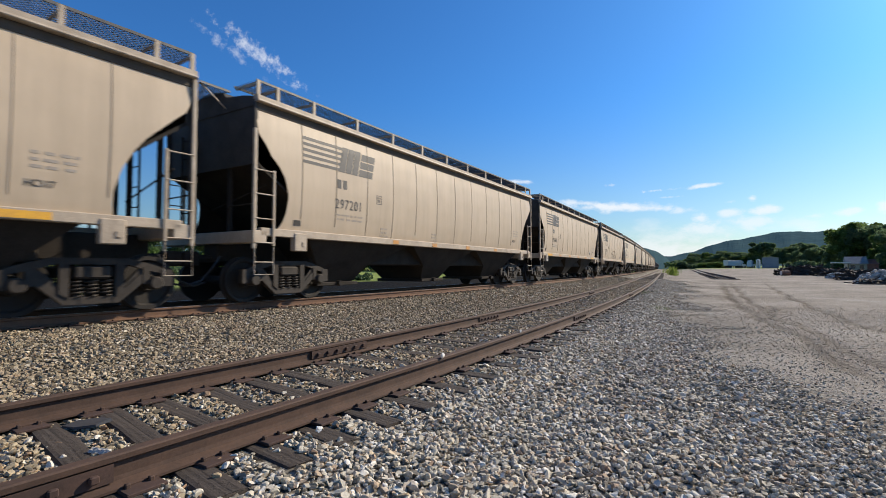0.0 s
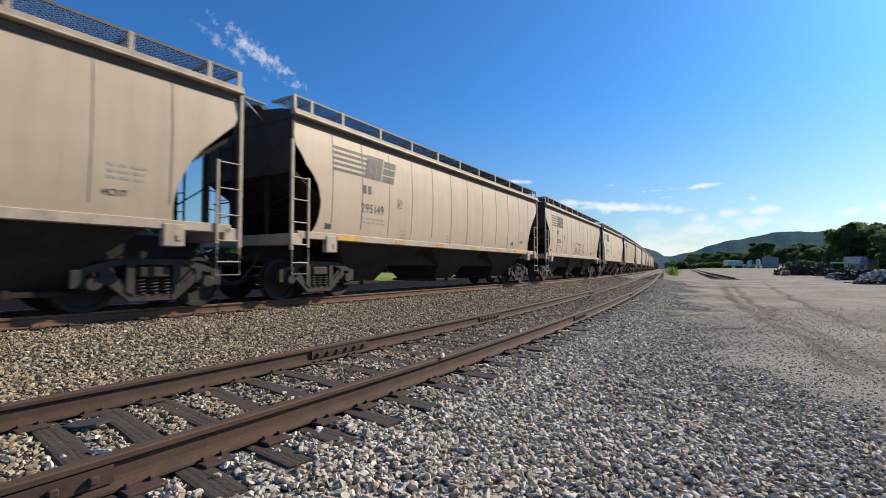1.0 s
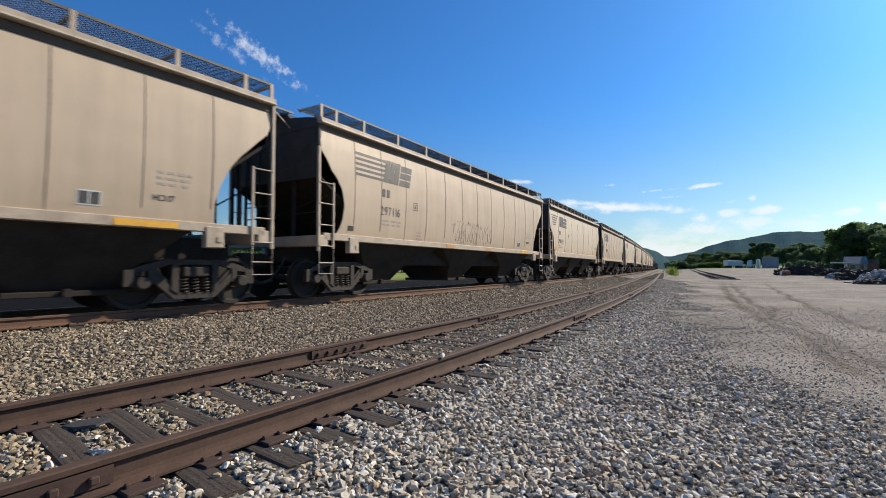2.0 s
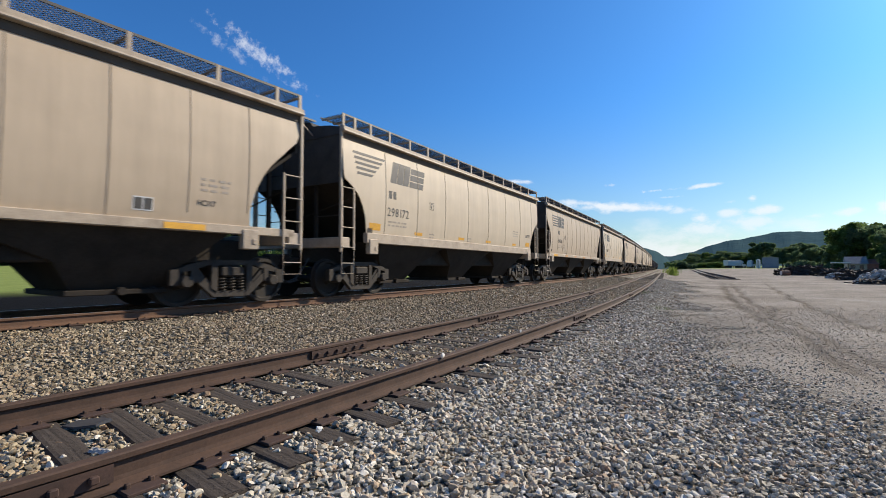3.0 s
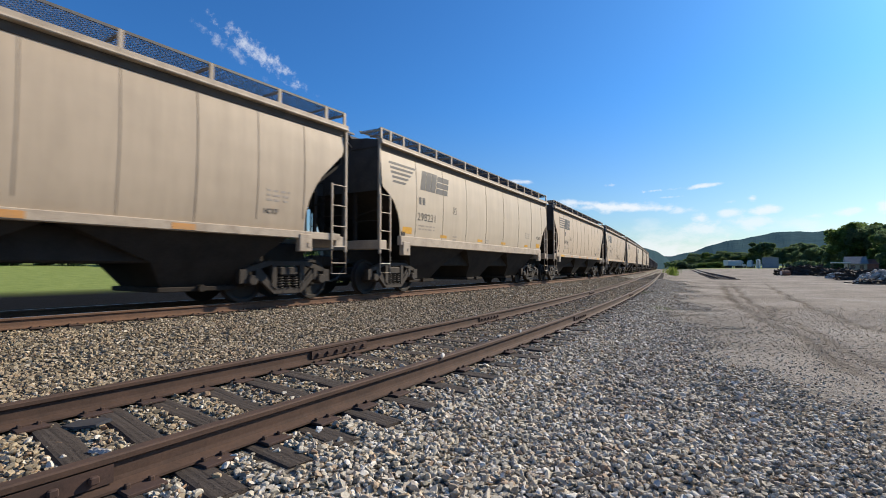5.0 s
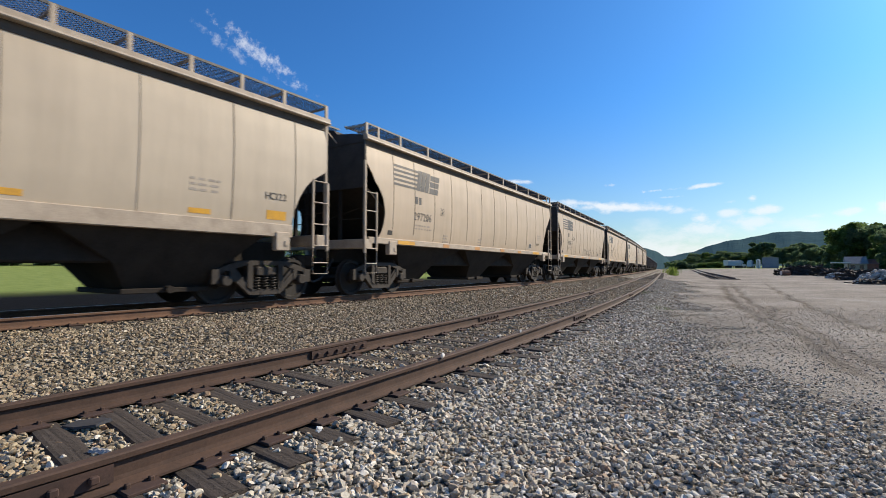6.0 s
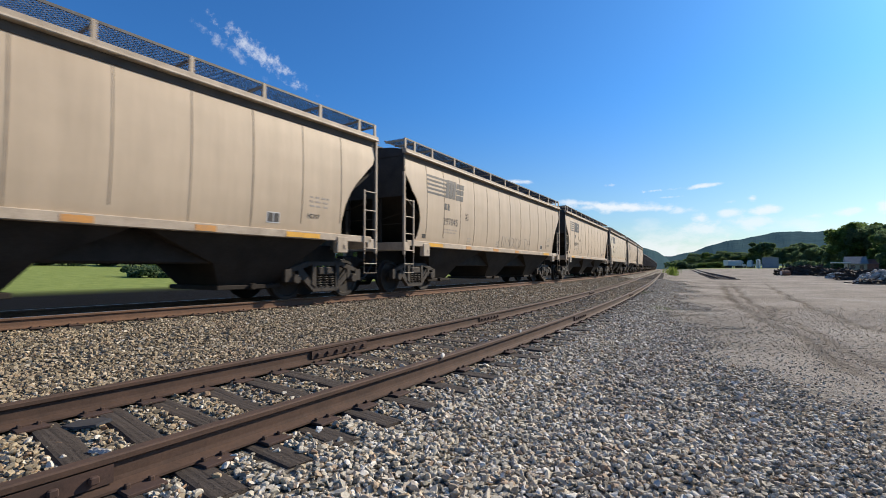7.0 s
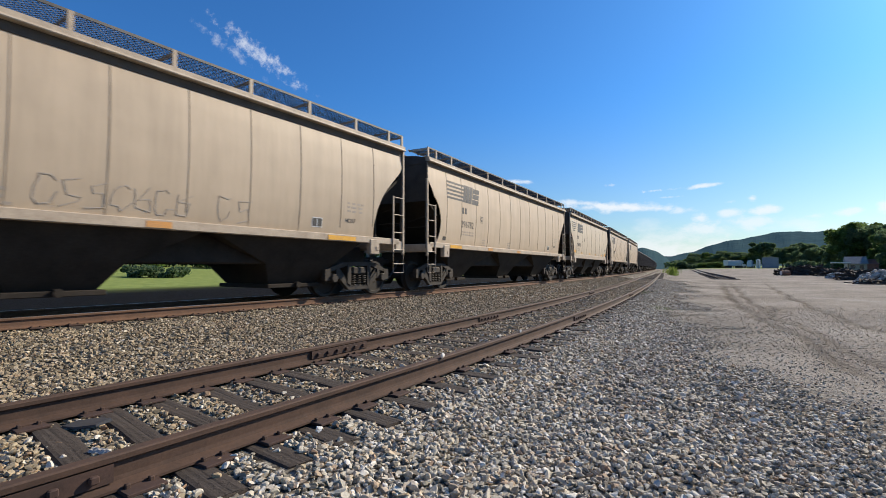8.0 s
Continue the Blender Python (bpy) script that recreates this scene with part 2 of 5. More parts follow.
LEAF = leaf_material("summer_leaves", (0.085, 0.135, 0.075), (0.13, 0.195, 0.105), (0.175, 0.235, 0.13))
LEAF_PALE = leaf_material("pale_leaves", (0.07, 0.12, 0.035), (0.12, 0.19, 0.055), (0.17, 0.23, 0.08))
GRASS_BLADE = leaf_material("grass_blades", (0.10, 0.17, 0.035), (0.17, 0.24, 0.06), (0.26, 0.29, 0.10))
BARK = weathered("grey_bark", (0.10, 0.08, 0.065), (0.05, 0.04, 0.033), 0.7, 3, 0.9, 0, 20, 0.5, 0.02)
# forest green shifted to blue: the haze of distance is in the base colour
HILL = weathered("hazed_forest_hillside", (0.050, 0.095, 0.11), (0.07, 0.115, 0.12), 0.8, 0.012, 0.95, 0, 0.05, 0.35, 2.0)
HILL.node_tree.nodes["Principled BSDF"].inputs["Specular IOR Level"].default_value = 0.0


def ground_material():
    """Gravel, bare dirt and grass on one sheet, told apart by the vertex layer 'soil' (0 dirt, 1 gravel) and 'turf'."""
    m, nt, p = shader("yard_ground", 0.95)
    p.inputs["Specular IOR Level"].default_value = 0.08
    soil = nt.nodes.new("ShaderNodeAttribute")
    soil.attribute_name = "soil"
    turf = nt.nodes.new("ShaderNodeAttribute")
    turf.attribute_name = "turf"
    # dirt: pale dust, damp darker tracks, fine grit
    broad = ramp_of(nt, noise_at(nt, 0.25, 6, 0.6), [(0.35, (0.235, 0.205, 0.172)), (0.55, (0.335, 0.298, 0.252)), (0.72, (0.41, 0.372, 0.325))])
    grit = noise_at(nt, 38, 6, 0.75)
    dirt = blend(nt, broad, ramp_of(nt, grit, [(0.32, (0.5, 0.5, 0.5)), (0.62, (1.15, 1.15, 1.15))]), 0.85, "MULTIPLY")
    patch = ramp_of(nt, noise_at(nt, 1.6, 5, 0.65), [(0.52, (1, 1, 1)), (0.72, (0.66, 0.63, 0.6))])
    dirt = blend(nt, dirt, patch, 0.8, "MULTIPLY")
    # gravel: cells
    co = nt.nodes.new("ShaderNodeTexCoord")
    cells = nt.nodes.new("ShaderNodeTexVoronoi")
    cells.inputs["Scale"].default_value = 19
    nt.links.new(co.outputs["Object"], cells.inputs["Vector"])
    sep = nt.nodes.new("ShaderNodeSeparateColor")
    nt.links.new(cells.outputs["Color"], sep.inputs[0])
    gravel = ramp_of(nt, sep.outputs[0], [(0.0, (0.12, 0.11, 0.095)), (0.3, (0.31, 0.28, 0.23)), (0.65, (0.45, 0.405, 0.33)), (1.0, (0.62, 0.58, 0.51))])
    gaps = ramp_of(nt, cells.outputs["Distance"], [(0.25, (1, 1, 1)), (0.62, (0.22, 0.2, 0.18))])
    gravel = blend(nt, gravel, gaps, 0.9, "MULTIPLY")
    grass = ramp_of(nt, noise_at(nt, 1.2, 8, 0.75), [(0.3, (0.15, 0.20, 0.05)), (0.6, (0.25, 0.30, 0.085)), (0.8, (0.34, 0.36, 0.14))])
    damp = nt.nodes.new("ShaderNodeAttribute")
    damp.attribute_name = "damp"
    dirt = blend(nt, dirt, blend(nt, dirt, (0.52, 0.49, 0.46), 1.0, "MULTIPLY"), damp.outputs["Fac"])
    # gravel multiplied down to near black where this layer is 1
    dark_gravel = nt.nodes.new("ShaderNodeAttribute")
    dark_gravel.attribute_name = "dark_gravel"
    gravel = blend(nt, gravel, blend(nt, gravel, (0.03, 0.028, 0.025), 1.0, "MULTIPLY"), dark_gravel.outputs["Fac"])
    col = blend(nt, dirt, gravel, soil.outputs["Fac"])
    col = blend(nt, col, grass, turf.outputs["Fac"])
    nt.links.new(col, p.inputs["Base Color"])
    h = nt.nodes.new("ShaderNodeMath")
    h.operation = "SUBTRACT"
    nt.links.new(grit, h.inputs[0])
    nt.links.new(cells.outputs["Distance"], h.inputs[1])
    bump(nt, p, h.outputs[0], 0.7, 0.03)
    return m


GROUND = ground_material()

# ---- track lines ----
class Line:
    """A track's line on the ground, by distance s along it; c: curvature at s = 0, which fades out over reach metres."""

    def __init__(self, c, reach, turn, back=30.0):
        s = self.s = np.concatenate([np.arange(-160, 80, 0.5), np.geomspace(80, 1500, 200)])
        self.ph = np.where(s < 0, c * np.maximum(s, -back), c * reach * (1 - np.exp(-np.maximum(s, 0) / reach))) + turn
        dx, dy = -np.sin(self.ph), np.cos(self.ph)
        x = np.concatenate([[0], np.cumsum((dx[1:] + dx[:-1]) / 2 * np.diff(s))])
        y = np.concatenate([[0], np.cumsum((dy[1:] + dy[:-1]) / 2 * np.diff(s))])
        i = int(np.argmin(abs(s)))
        self.x, self.y = x - x[i], y - y[i]

    def at(self, s, off=0.0):
        p = float(np.interp(s, self.s, self.ph))
        return float(np.interp(s, self.s, self.x)) + off * math.cos(p), float(np.interp(s, self.s, self.y)) + off * math.sin(p), p

    def offset(self, x, y):
        """How far right of the line the points lie (by their y)."""
        return (x - np.interp(y, self.y, self.x)) * np.cos(np.interp(y, self.y, self.ph))


MAIN, SIDE = Line(0.0046, 33.2, 0.0), Line(0.0129, 11.8, -0.0034, 5.0)
MAIN_MID, SIDE_MID = -9.54, -3.321      # the tracks' centre lines, right of their lines
MAIN_TOP, SIDE_TOP = 0.35, 0.17        # heights of the rails' tops


def step(a, b, v):
    t = np.clip((v - a) / (b - a), 0, 1)
    return t * t * (3 - 2 * t)


def ground_z(x, y):
    """The ground's height: ballast shoulders, the low yard, and the gentle rise beyond it."""
    x, y = np.asarray(x, float), np.asarray(y, float)
    om, os_ = MAIN.offset(x, y), SIDE.offset(x, y)
    z = np.full(np.broadcast(x, y).shape, -0.02)
    shoulder = step(-5.9, -7.7, om) * step(-13.9, -11.6, om)
    z = z + 0.175 * shoulder - 0.28 * step(-12.0, -15.0, om)
    z = z - 0.10 * step(-1.95, -1.1, os_) - 0.015 * step(-1.1, 3.0, os_)
    d = np.hypot(x, y)
    rise = 0.0054 * np.maximum(0, d - 55) * step(3.5, 16, os_) * step(20, 60, y)
    z = z + rise + np.minimum(3.2, 0.034 * np.maximum(0, -34 - om)) * step(600, 300, d)
    wave = 0.02 * np.sin(x * 1.7 + 0.6 * np.sin(y * 0.9)) * np.sin(y * 1.3 + 1.0) * step(-1.5, 1.0, os_)
    return z + wave - 0.035 * rut_share(x, y)


RUT_Y = (4, 6.85, 8.6, 11.9, 13.6, 16.4, 22, 32, 50)
RUT_X = (1.75, 1.15, 0.88, 0.48, 0.1, -0.2, -0.75, -1.44, -2.6)


def rut_share(x, y):
    """Wheel ruts that swing across the dirt."""
    mid = np.interp(y, RUT_Y, RUT_X)
    r = np.zeros(np.broadcast(x, y).shape)
    for off, w in ((-0.20, 0.13), (0.25, 0.09), (1.75, 0.09)):
        wob = 0.06 * np.sin(y * 1.3 + off * 9)
        r = np.maximum(r, np.exp(-((x - mid - off * (0.6 + y * 0.02) + wob) / (w * (0.7 + y * 0.025))) ** 2))
    r = r * step(5.5, 8, y) * step(48, 30, y)
    churn = np.exp(-((x - 0.28) / 0.42) ** 2 - ((y - 15.6) / 1.9) ** 2)
    return np.maximum(r, np.minimum(1, churn * (0.9 + 0.6 * np.sin(x * 9 + y * 4) * np.sin(y * 5 - x * 3))))


def dirt_share(x, y):
    """1 on the bare dirt of the yard, 0 on gravel."""
    edge = np.interp(y, [-40, 0, 3.5, 5, 7, 10, 14, 30, 80, 216, 900], [2.6, 2.2, 1.25, 0.75, -0.35, -1.05, -1.9, -3.6, -11.5, -30, -130])
    wob = 0.35 * np.sin(y * 1.1) + 0.25 * np.sin(y * 2.7 + 1) + 0.3 * np.sin(x * 3.1 + y) + 0.2 * np.sin(x * 7.3 - y * 5.1)
    return step(-0.7, 1.1, x - edge + wob * step(0, 8, y))


# ---- mesh helpers ----
def part(name, bm, material, parent=None, label="", smooth=False):
    me = bpy.data.meshes.new(name)
    bmesh.ops.recalc_face_normals(bm, faces=bm.faces)
    bm.to_mesh(me)
    bm.free()
    me.materials.append(material)
    if smooth:
        me.polygons.foreach_set("use_smooth", [True] * len(me.polygons))
    ob = new(name, me)
    if parent is not None:
        ob.parent = parent
    if label:
        ob["label"] = label
    return ob


def share(name, like, parent, m):
    """Another object on the same mesh."""
    ob = new(name, like.data)
    ob.parent = parent
    ob.matrix_basis = m
    return ob


def thing(name, label, category, group="", kind="", at=None):
    ob = new(name)
    ob.empty_display_size = 0.2
    if at is not None:
        ob.matrix_basis = at
    return tagged(ob, label, category, group, kind)


def box(bm, x0, x1, y0, y1, z0, z1, chamfer=0.0):
    c = chamfer
    if c <= 0:
        v = [bm.verts.new(p) for p in ((x0, y0, z0), (x1, y0, z0), (x1, y1, z0), (x0, y1, z0), (x0, y0, z1), (x1, y0, z1), (x1, y1, z1), (x0, y1, z1))]
        for f in ((0, 1, 2, 3), (4, 5, 6, 7), (0, 1, 5, 4), (1, 2, 6, 5), (2, 3, 7, 6), (3, 0, 4, 7)):
            bm.faces.new([v[i] for i in f])
        return v
    rings = []
    for z, k in ((z0, c), (z0 + c, 0), (z1 - c, 0), (z1, c)):
        a, b, d, e = x0 + k, x1 - k, y0 + k, y1 - k
        rings.append([bm.verts.new((*p, z)) for p in ((a + c, d), (b - c, d), (b, d + c), (b, e - c), (b - c, e), (a + c, e), (a, e - c), (a, d + c))])
    for r, q in zip(rings, rings[1:]):
        for i in range(8):
            bm.faces.new((r[i], r[(i + 1) % 8], q[(i + 1) % 8], q[i]))
    bm.faces.new(rings[0])
    bm.faces.new(rings[-1])
    return [v for r in rings for v in r]


def rod(bm, a, b, r, n=6, r2=None):
    a, b = Vector(a), Vector(b)
    q = (b - a).to_track_quat("Z", "Y")
    ends = []
    for p, k in ((a, r), (b, r if r2 is None else r2)):
        ends.append([bm.verts.new(p + q @ Vector((k * math.cos(2 * math.pi * i / n), k * math.sin(2 * math.pi * i / n), 0))) for i in range(n)])
    for i in range(n):
        bm.faces.new((ends[0][i], ends[0][(i + 1) % n], ends[1][(i + 1) % n], ends[1][i]))
    bm.faces.new(ends[0])
    bm.faces.new(ends[1])


def tube(bm, pts, r, n=6):
    """A bent rod: one skin along the points."""
    pts = [Vector(p) for p in pts]
    prev = first = None
    for i, p in enumerate(pts):
        q = (pts[min(i + 1, len(pts) - 1)] - pts[max(i - 1, 0)]).to_track_quat("Z", "Y")
        ring = [bm.verts.new(p + q @ Vector((r * math.cos(2 * math.pi * k / n), r * math.sin(2 * math.pi * k / n), 0))) for k in range(n)]
        if prev:
            for k in range(n):
                bm.faces.new((prev[k], prev[(k + 1) % n], ring[(k + 1) % n], ring[k]))
        else:
            first = ring
        prev = ring
    bm.faces.new(first)
    bm.faces.new(prev)


def prism(bm, poly, x0, x1):
    """A polygon in (y, z), drawn out from x0 to x1."""
    a = [bm.verts.new((x0, *p)) for p in poly]
    b = [bm.verts.new((x1, *p)) for p in poly]
    k = len(poly)
    for i in range(k):
        bm.faces.new((a[i], a[(i + 1) % k], b[(i + 1) % k], b[i]))
    bm.faces.new(a)
    bm.faces.new(b)


def lathe(bm, profile, n=24):
    """(x, radius) turned round the x axis."""
    rings = []
    for x, r in profile:
        rings.append([bm.verts.new((x, r * math.cos(2 * math.pi * i / n), r * math.sin(2 * math.pi * i / n))) for i in range(n)])
    for p, q in zip(rings, rings[1:]):
        for i in range(n):
            bm.faces.new((p[i], p[(i + 1) % n], q[(i + 1) % n], q[i]))
    bm.faces.new(rings[0])
    bm.faces.new(rings[-1])


def along(line, s, off, z=0.0):
    x, y, p = line.at(s, off)
    return Matrix.Translation((x, y, z)) @ Matrix.Rotation(p, 4, "Z")


# ---- ground ----
def build_ground():
    xs = np.unique(np.round(np.concatenate([-np.geomspace(16, 1500, 40)[::-1], np.arange(-16, -4, 0.3), np.arange(-4, 4, 0.08), np.geomspace(4, 1500, 60)]), 3))
    ys = np.unique(np.round(np.concatenate([-np.geomspace(4, 900, 25)[::-1], np.arange(-4, 26, 0.2), np.geomspace(26, 2600, 110)]), 3))
    X, Y = np.meshgrid(xs, ys)
    Z = ground_z(X, Y)
    co = np.stack([X, Y, Z], -1).reshape(-1, 3)
    w, h = len(xs), len(ys)
    i = (np.arange(h - 1)[:, None] * w + np.arange(w - 1)[None, :]).ravel()
    me = bpy.data.meshes.new("ground")
    me.from_pydata(co.tolist(), [], np.stack([i, i + 1, i + w + 1, i + w], 1).tolist())
    om = MAIN.offset(X, Y).ravel()
    x, y = co[:, 0], co[:, 1]
    soil = 1 - dirt_share(x, y)
    soil = soil * (1 - step(70, 160, np.hypot(x, y)) * 0.4)
    turf = step(-31.0, -34.0, om)
    d, az = np.hypot(x, y), np.degrees(np.arctan2(x, y))
    turf = np.maximum(turf, step(88, 100, d) * step(4.2, 5.4, az))
    turf = np.maximum(turf, step(215, 250, d) * step(-7.5, -5, az) * 0.9)
    # near-black gravel from the main line's far rail outwards
    dark_gravel = step(-10.4, -10.9, om)
    damp = rut_share(x, y)
    for name, v in (("soil", soil), ("turf", turf), ("dark_gravel", dark_gravel), ("damp", damp)):
        me.attributes.new(name, "FLOAT", "POINT").data.foreach_set("value", v.astype(np.float32))
    me.materials.append(GROUND)
    me.polygons.foreach_set("use_smooth", [True] * len(me.polygons))
    tagged(new("ground", me), "dusty pale dirt yard with gravel beside grassy verge", "ground", kind="structure")


build_ground()


# ---- tracks ----
RAIL_PROFILE = ((-0.07, 0), (0.07, 0), (0.07, 0.012), (0.014, 0.03), (0.010, 0.05), (0.010, 0.115), (0.034, 0.128), (0.035, 0.152), (0.028, 0.16),
                (-0.028, 0.16), (-0.035, 0.152), (-0.034, 0.128), (-0.010, 0.115), (-0.010, 0.05), (-0.014, 0.03), (-0.07, 0.012))


def sweep(bm, line, off, base, profile, stations, caps=True):
    prev = first = None
    for s in stations:
        x, y, p = line.at(s, off)
        ring = [bm.verts.new((x + a * math.cos(p), y + a * math.sin(p), base + b)) for a, b in profile]
        if prev:
            for i in range(len(ring)):
                j = (i + 1) % len(ring)
                bm.faces.new((prev[i], prev[j], ring[j], ring[i]))
        else:
            first = ring
        prev = ring
    if caps:
        bm.faces.new(first)
        bm.faces.new(prev)


STATIONS = [*np.arange(-14, 60, 1.0), *np.geomspace(60, 620, 50)]


def tie_mesh(bm, seed, length=2.55):
    """A split, weathered sleeper: a chamfered bar with uneven, cracked faces."""
    rng = random.Random(seed)
    rings = []
    for k in range(8):
        x = -length / 2 + length * k / 7
        w = 0.090 + rng.uniform(-0.008, 0.008)
        zt = rng.uniform(-0.006, 0.004)
        rings.append([bm.verts.new((x + rng.uniform(-0.008, 0.008), a * w + rng.uniform(-0.004, 0.004), b + (zt if b > -0.1 else 0)))
                      for a, b in ((-1, -0.17), (1, -0.17), (1, -0.018), (0.86, -0.003), (0.5, 0.001), (0.2, 0.0), (0.05, -0.002), (-0.2, 0.001), (-0.4, 0.0), (-0.6, 0.001), (-0.86, -0.003), (-1, -0.018))])
    for p, q in zip(rings, rings[1:]):
        for i in range(12):
            bm.faces.new((p[i], p[(i + 1) % 12], q[(i + 1) % 12], q[i]))
    bm.faces.new(rings[0])
    bm.faces.new(rings[-1])


def build_track(name, label, line, mid, top, tie_at, material, head, joints, proud, skew=0.0):
    track = thing(name, label, "railway track", kind="structure")
    base = top - 0.16
    for side in (-1, 1):
        bm = bmesh.new()
        sweep(bm, line, mid + side * 0.753, base, RAIL_PROFILE, STATIONS)
        rail = part("rail", bm, material, track)
        if head:
            bm = bmesh.new()
            sweep(bm, line, mid + side * 0.753, base, ((-0.026, 0.158), (0.026, 0.158), (0.026, 0.1615), (-0.026, 0.1615)), STATIONS)
            part("running_surface", bm, head, rail, "polished steel rail top")
    bms = []
    for k in range(4):
        bm = bmesh.new()
        tie_mesh(bm, k)
        ob = part("tie", bm, TIE, track)
        ob.matrix_basis = along(line, tie_at[k], mid, base - 0.015 + proud)
        bms.append(ob)
    rng = random.Random(5)
    for k, s in enumerate(tie_at[4:]):
        m = along(line, s, mid + rng.uniform(-0.05, 0.05), base - 0.015 + proud - rng.uniform(0, 0.012)) @ Matrix.Rotation(rng.uniform(-0.03, 0.03) + skew * max(0.0, 1 - abs(s - 1.5) / 7), 4, "Z")
        share("tie", bms[k % 4], track, m)
    # plates and spikes where the eye can tell them apart
    bm = bmesh.new()
    box(bm, -0.17, 0.17, -0.09, 0.09, -0.012, 0.006, 0.004)
    plate = part("tie_plate", bm, RUST_DARK, track)
    bm = bmesh.new()
    for sx, sy in ((-0.085, -0.05), (0.085, 0.05), (0.085, -0.055), (-0.125, 0.045)):
        box(bm, sx - 0.013, sx + 0.013, sy - 0.012, sy + 0.012, 0.0, 0.027, 0.004)
    spikes = part("spikes", bm, RUST, track)
    first = True
    for s in [s for s in tie_at if s < 26]:
        for side in (-1, 1):
            m = along(line, s, mid + side * 0.753, base)
            if first:
                plate.matrix_basis, spikes.matrix_basis, first = m, m, False
            else:
                share("tie_plate", plate, track, m)
                share("spikes", spikes, track, m)
    for s, side in joints:
        bm = bmesh.new()
        for f in (-1, 1):
            prism(bm, ((-0.46, 0.035), (0.46, 0.035), (0.46, 0.118), (-0.46, 0.118)), f * 0.012, f * 0.034)
            for j in range(6):
                y = -0.375 + 0.15 * j
                box(bm, min(f * 0.034, f * 0.062), max(f * 0.034, f * 0.062), y - 0.02, y + 0.02, 0.058, 0.096, 0.006)
        ob = part("joint_bar", bm, RUST_DARK, track, "bolted rail joint bar")
        ob.matrix_basis = along(line, s, mid + side * 0.753, base)
    return track


SIDE_SKEW = -0.12              # the near sleepers lie a little askew
rng = random.Random(2)
side_ties = [-3.2, -2.65, -2.1, -1.55, -1.0, -0.45, 0.10, 0.66, 1.12, 1.50, 1.89, 2.31, 2.72, 3.15, 3.72, 4.28]
while side_ties[-1] < 110:
    side_ties.append(side_ties[-1] + 0.55 + rng.uniform(-0.05, 0.05))
build_track("siding_track", "rusty brown siding rails on weathered wooden sleepers", SIDE, SIDE_MID, SIDE_TOP, side_ties, RUST, None,
            [(0.55, 1), (4.15, -1), (8.45, -1), (9.5, 1), (18.2, 1), (19.0, -1)], 0.008, SIDE_SKEW)
main_ties = [-6.0]
while main_ties[-1] < 110:
    main_ties.append(main_ties[-1] + 0.5 + rng.uniform(-0.03, 0.03))
build_track("main_track", "main line rails with bright tops on ballast", MAIN, MAIN_MID, MAIN_TOP, main_ties, RUST_LIGHT, STEEL_BRIGHT, [], -0.004)
YARD = Line(0.0, 50.0, 0.118)
yard_ties = list(np.arange(57.5, 130, 0.6))
# ---- the train ----
GAP = 1.82                       # between coupled cars
LONG, SHORT = 14.95, 13.60       # the two builds of hopper
BODY_Z = np.array([1.46, 1.62, 1.85, 2.2, 2.55, 2.78, 2.93, 3.11, 3.35, 3.6, 3.92])
NEAR_CUT = np.array([0.58, 0.70, 0.78, 0.82, 0.71, 0.55, 0.37, 0.26, 0.06, 0.03, 0.03])
FAR_CUT = np.array([1.14, 1.17, 1.17, 1.08, 0.90, 0.72, 0.56, 0.38, 0.12, 0.04, 0.04])
SHORT_Z = np.array([1.46, 1.7, 1.95, 2.2, 2.45, 2.6, 2.72, 2.80, 2.87, 3.3, 3.92])
SHORT_CUT = np.array([0.96, 0.94, 0.88, 0.78, 0.62, 0.48, 0.30, 0.14, 0.06, 0.04, 0.03])


def side_x(z):
    """The bulge of the curved side."""
    return float(np.interp(z, [1.4, 1.6, 2.0, 2.5, 3.0, 3.5, 3.95], [1.47, 1.515, 1.56, 1.585, 1.585, 1.56, 1.515]))


def hopper_side(bm, zs, near, far, length, f):
    fine = np.linspace(zs[0], zs[-1], 26)
    n, q = np.interp(fine, zs, near), length - np.interp(fine, zs, far)
    cols = 19
    grids = []
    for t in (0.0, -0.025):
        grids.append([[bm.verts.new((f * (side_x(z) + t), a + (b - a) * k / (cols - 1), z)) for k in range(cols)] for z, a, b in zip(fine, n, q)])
    # inner faces take slot 1, which paints the car's interior shade
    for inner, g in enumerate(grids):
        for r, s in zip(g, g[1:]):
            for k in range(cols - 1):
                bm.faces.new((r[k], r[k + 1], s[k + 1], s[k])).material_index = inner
    a, b = [[[bm.verts.new(v.co) if r in (0, 25) or k in (0, cols - 1) else None for k, v in enumerate(row)] for r, row in enumerate(g)] for g in grids]
    rim = [(r, 0) for r in range(26)] + [(25, k) for k in range(1, cols)] + [(r, cols - 1) for r in range(24, -1, -1)] + [(0, k) for k in range(cols - 2, 0, -1)]
    for (r, k), (s, j) in zip(rim, rim[1:] + rim[:1]):
        bm.faces.new((a[r][k], a[s][j], b[s][j], b[r][k]))


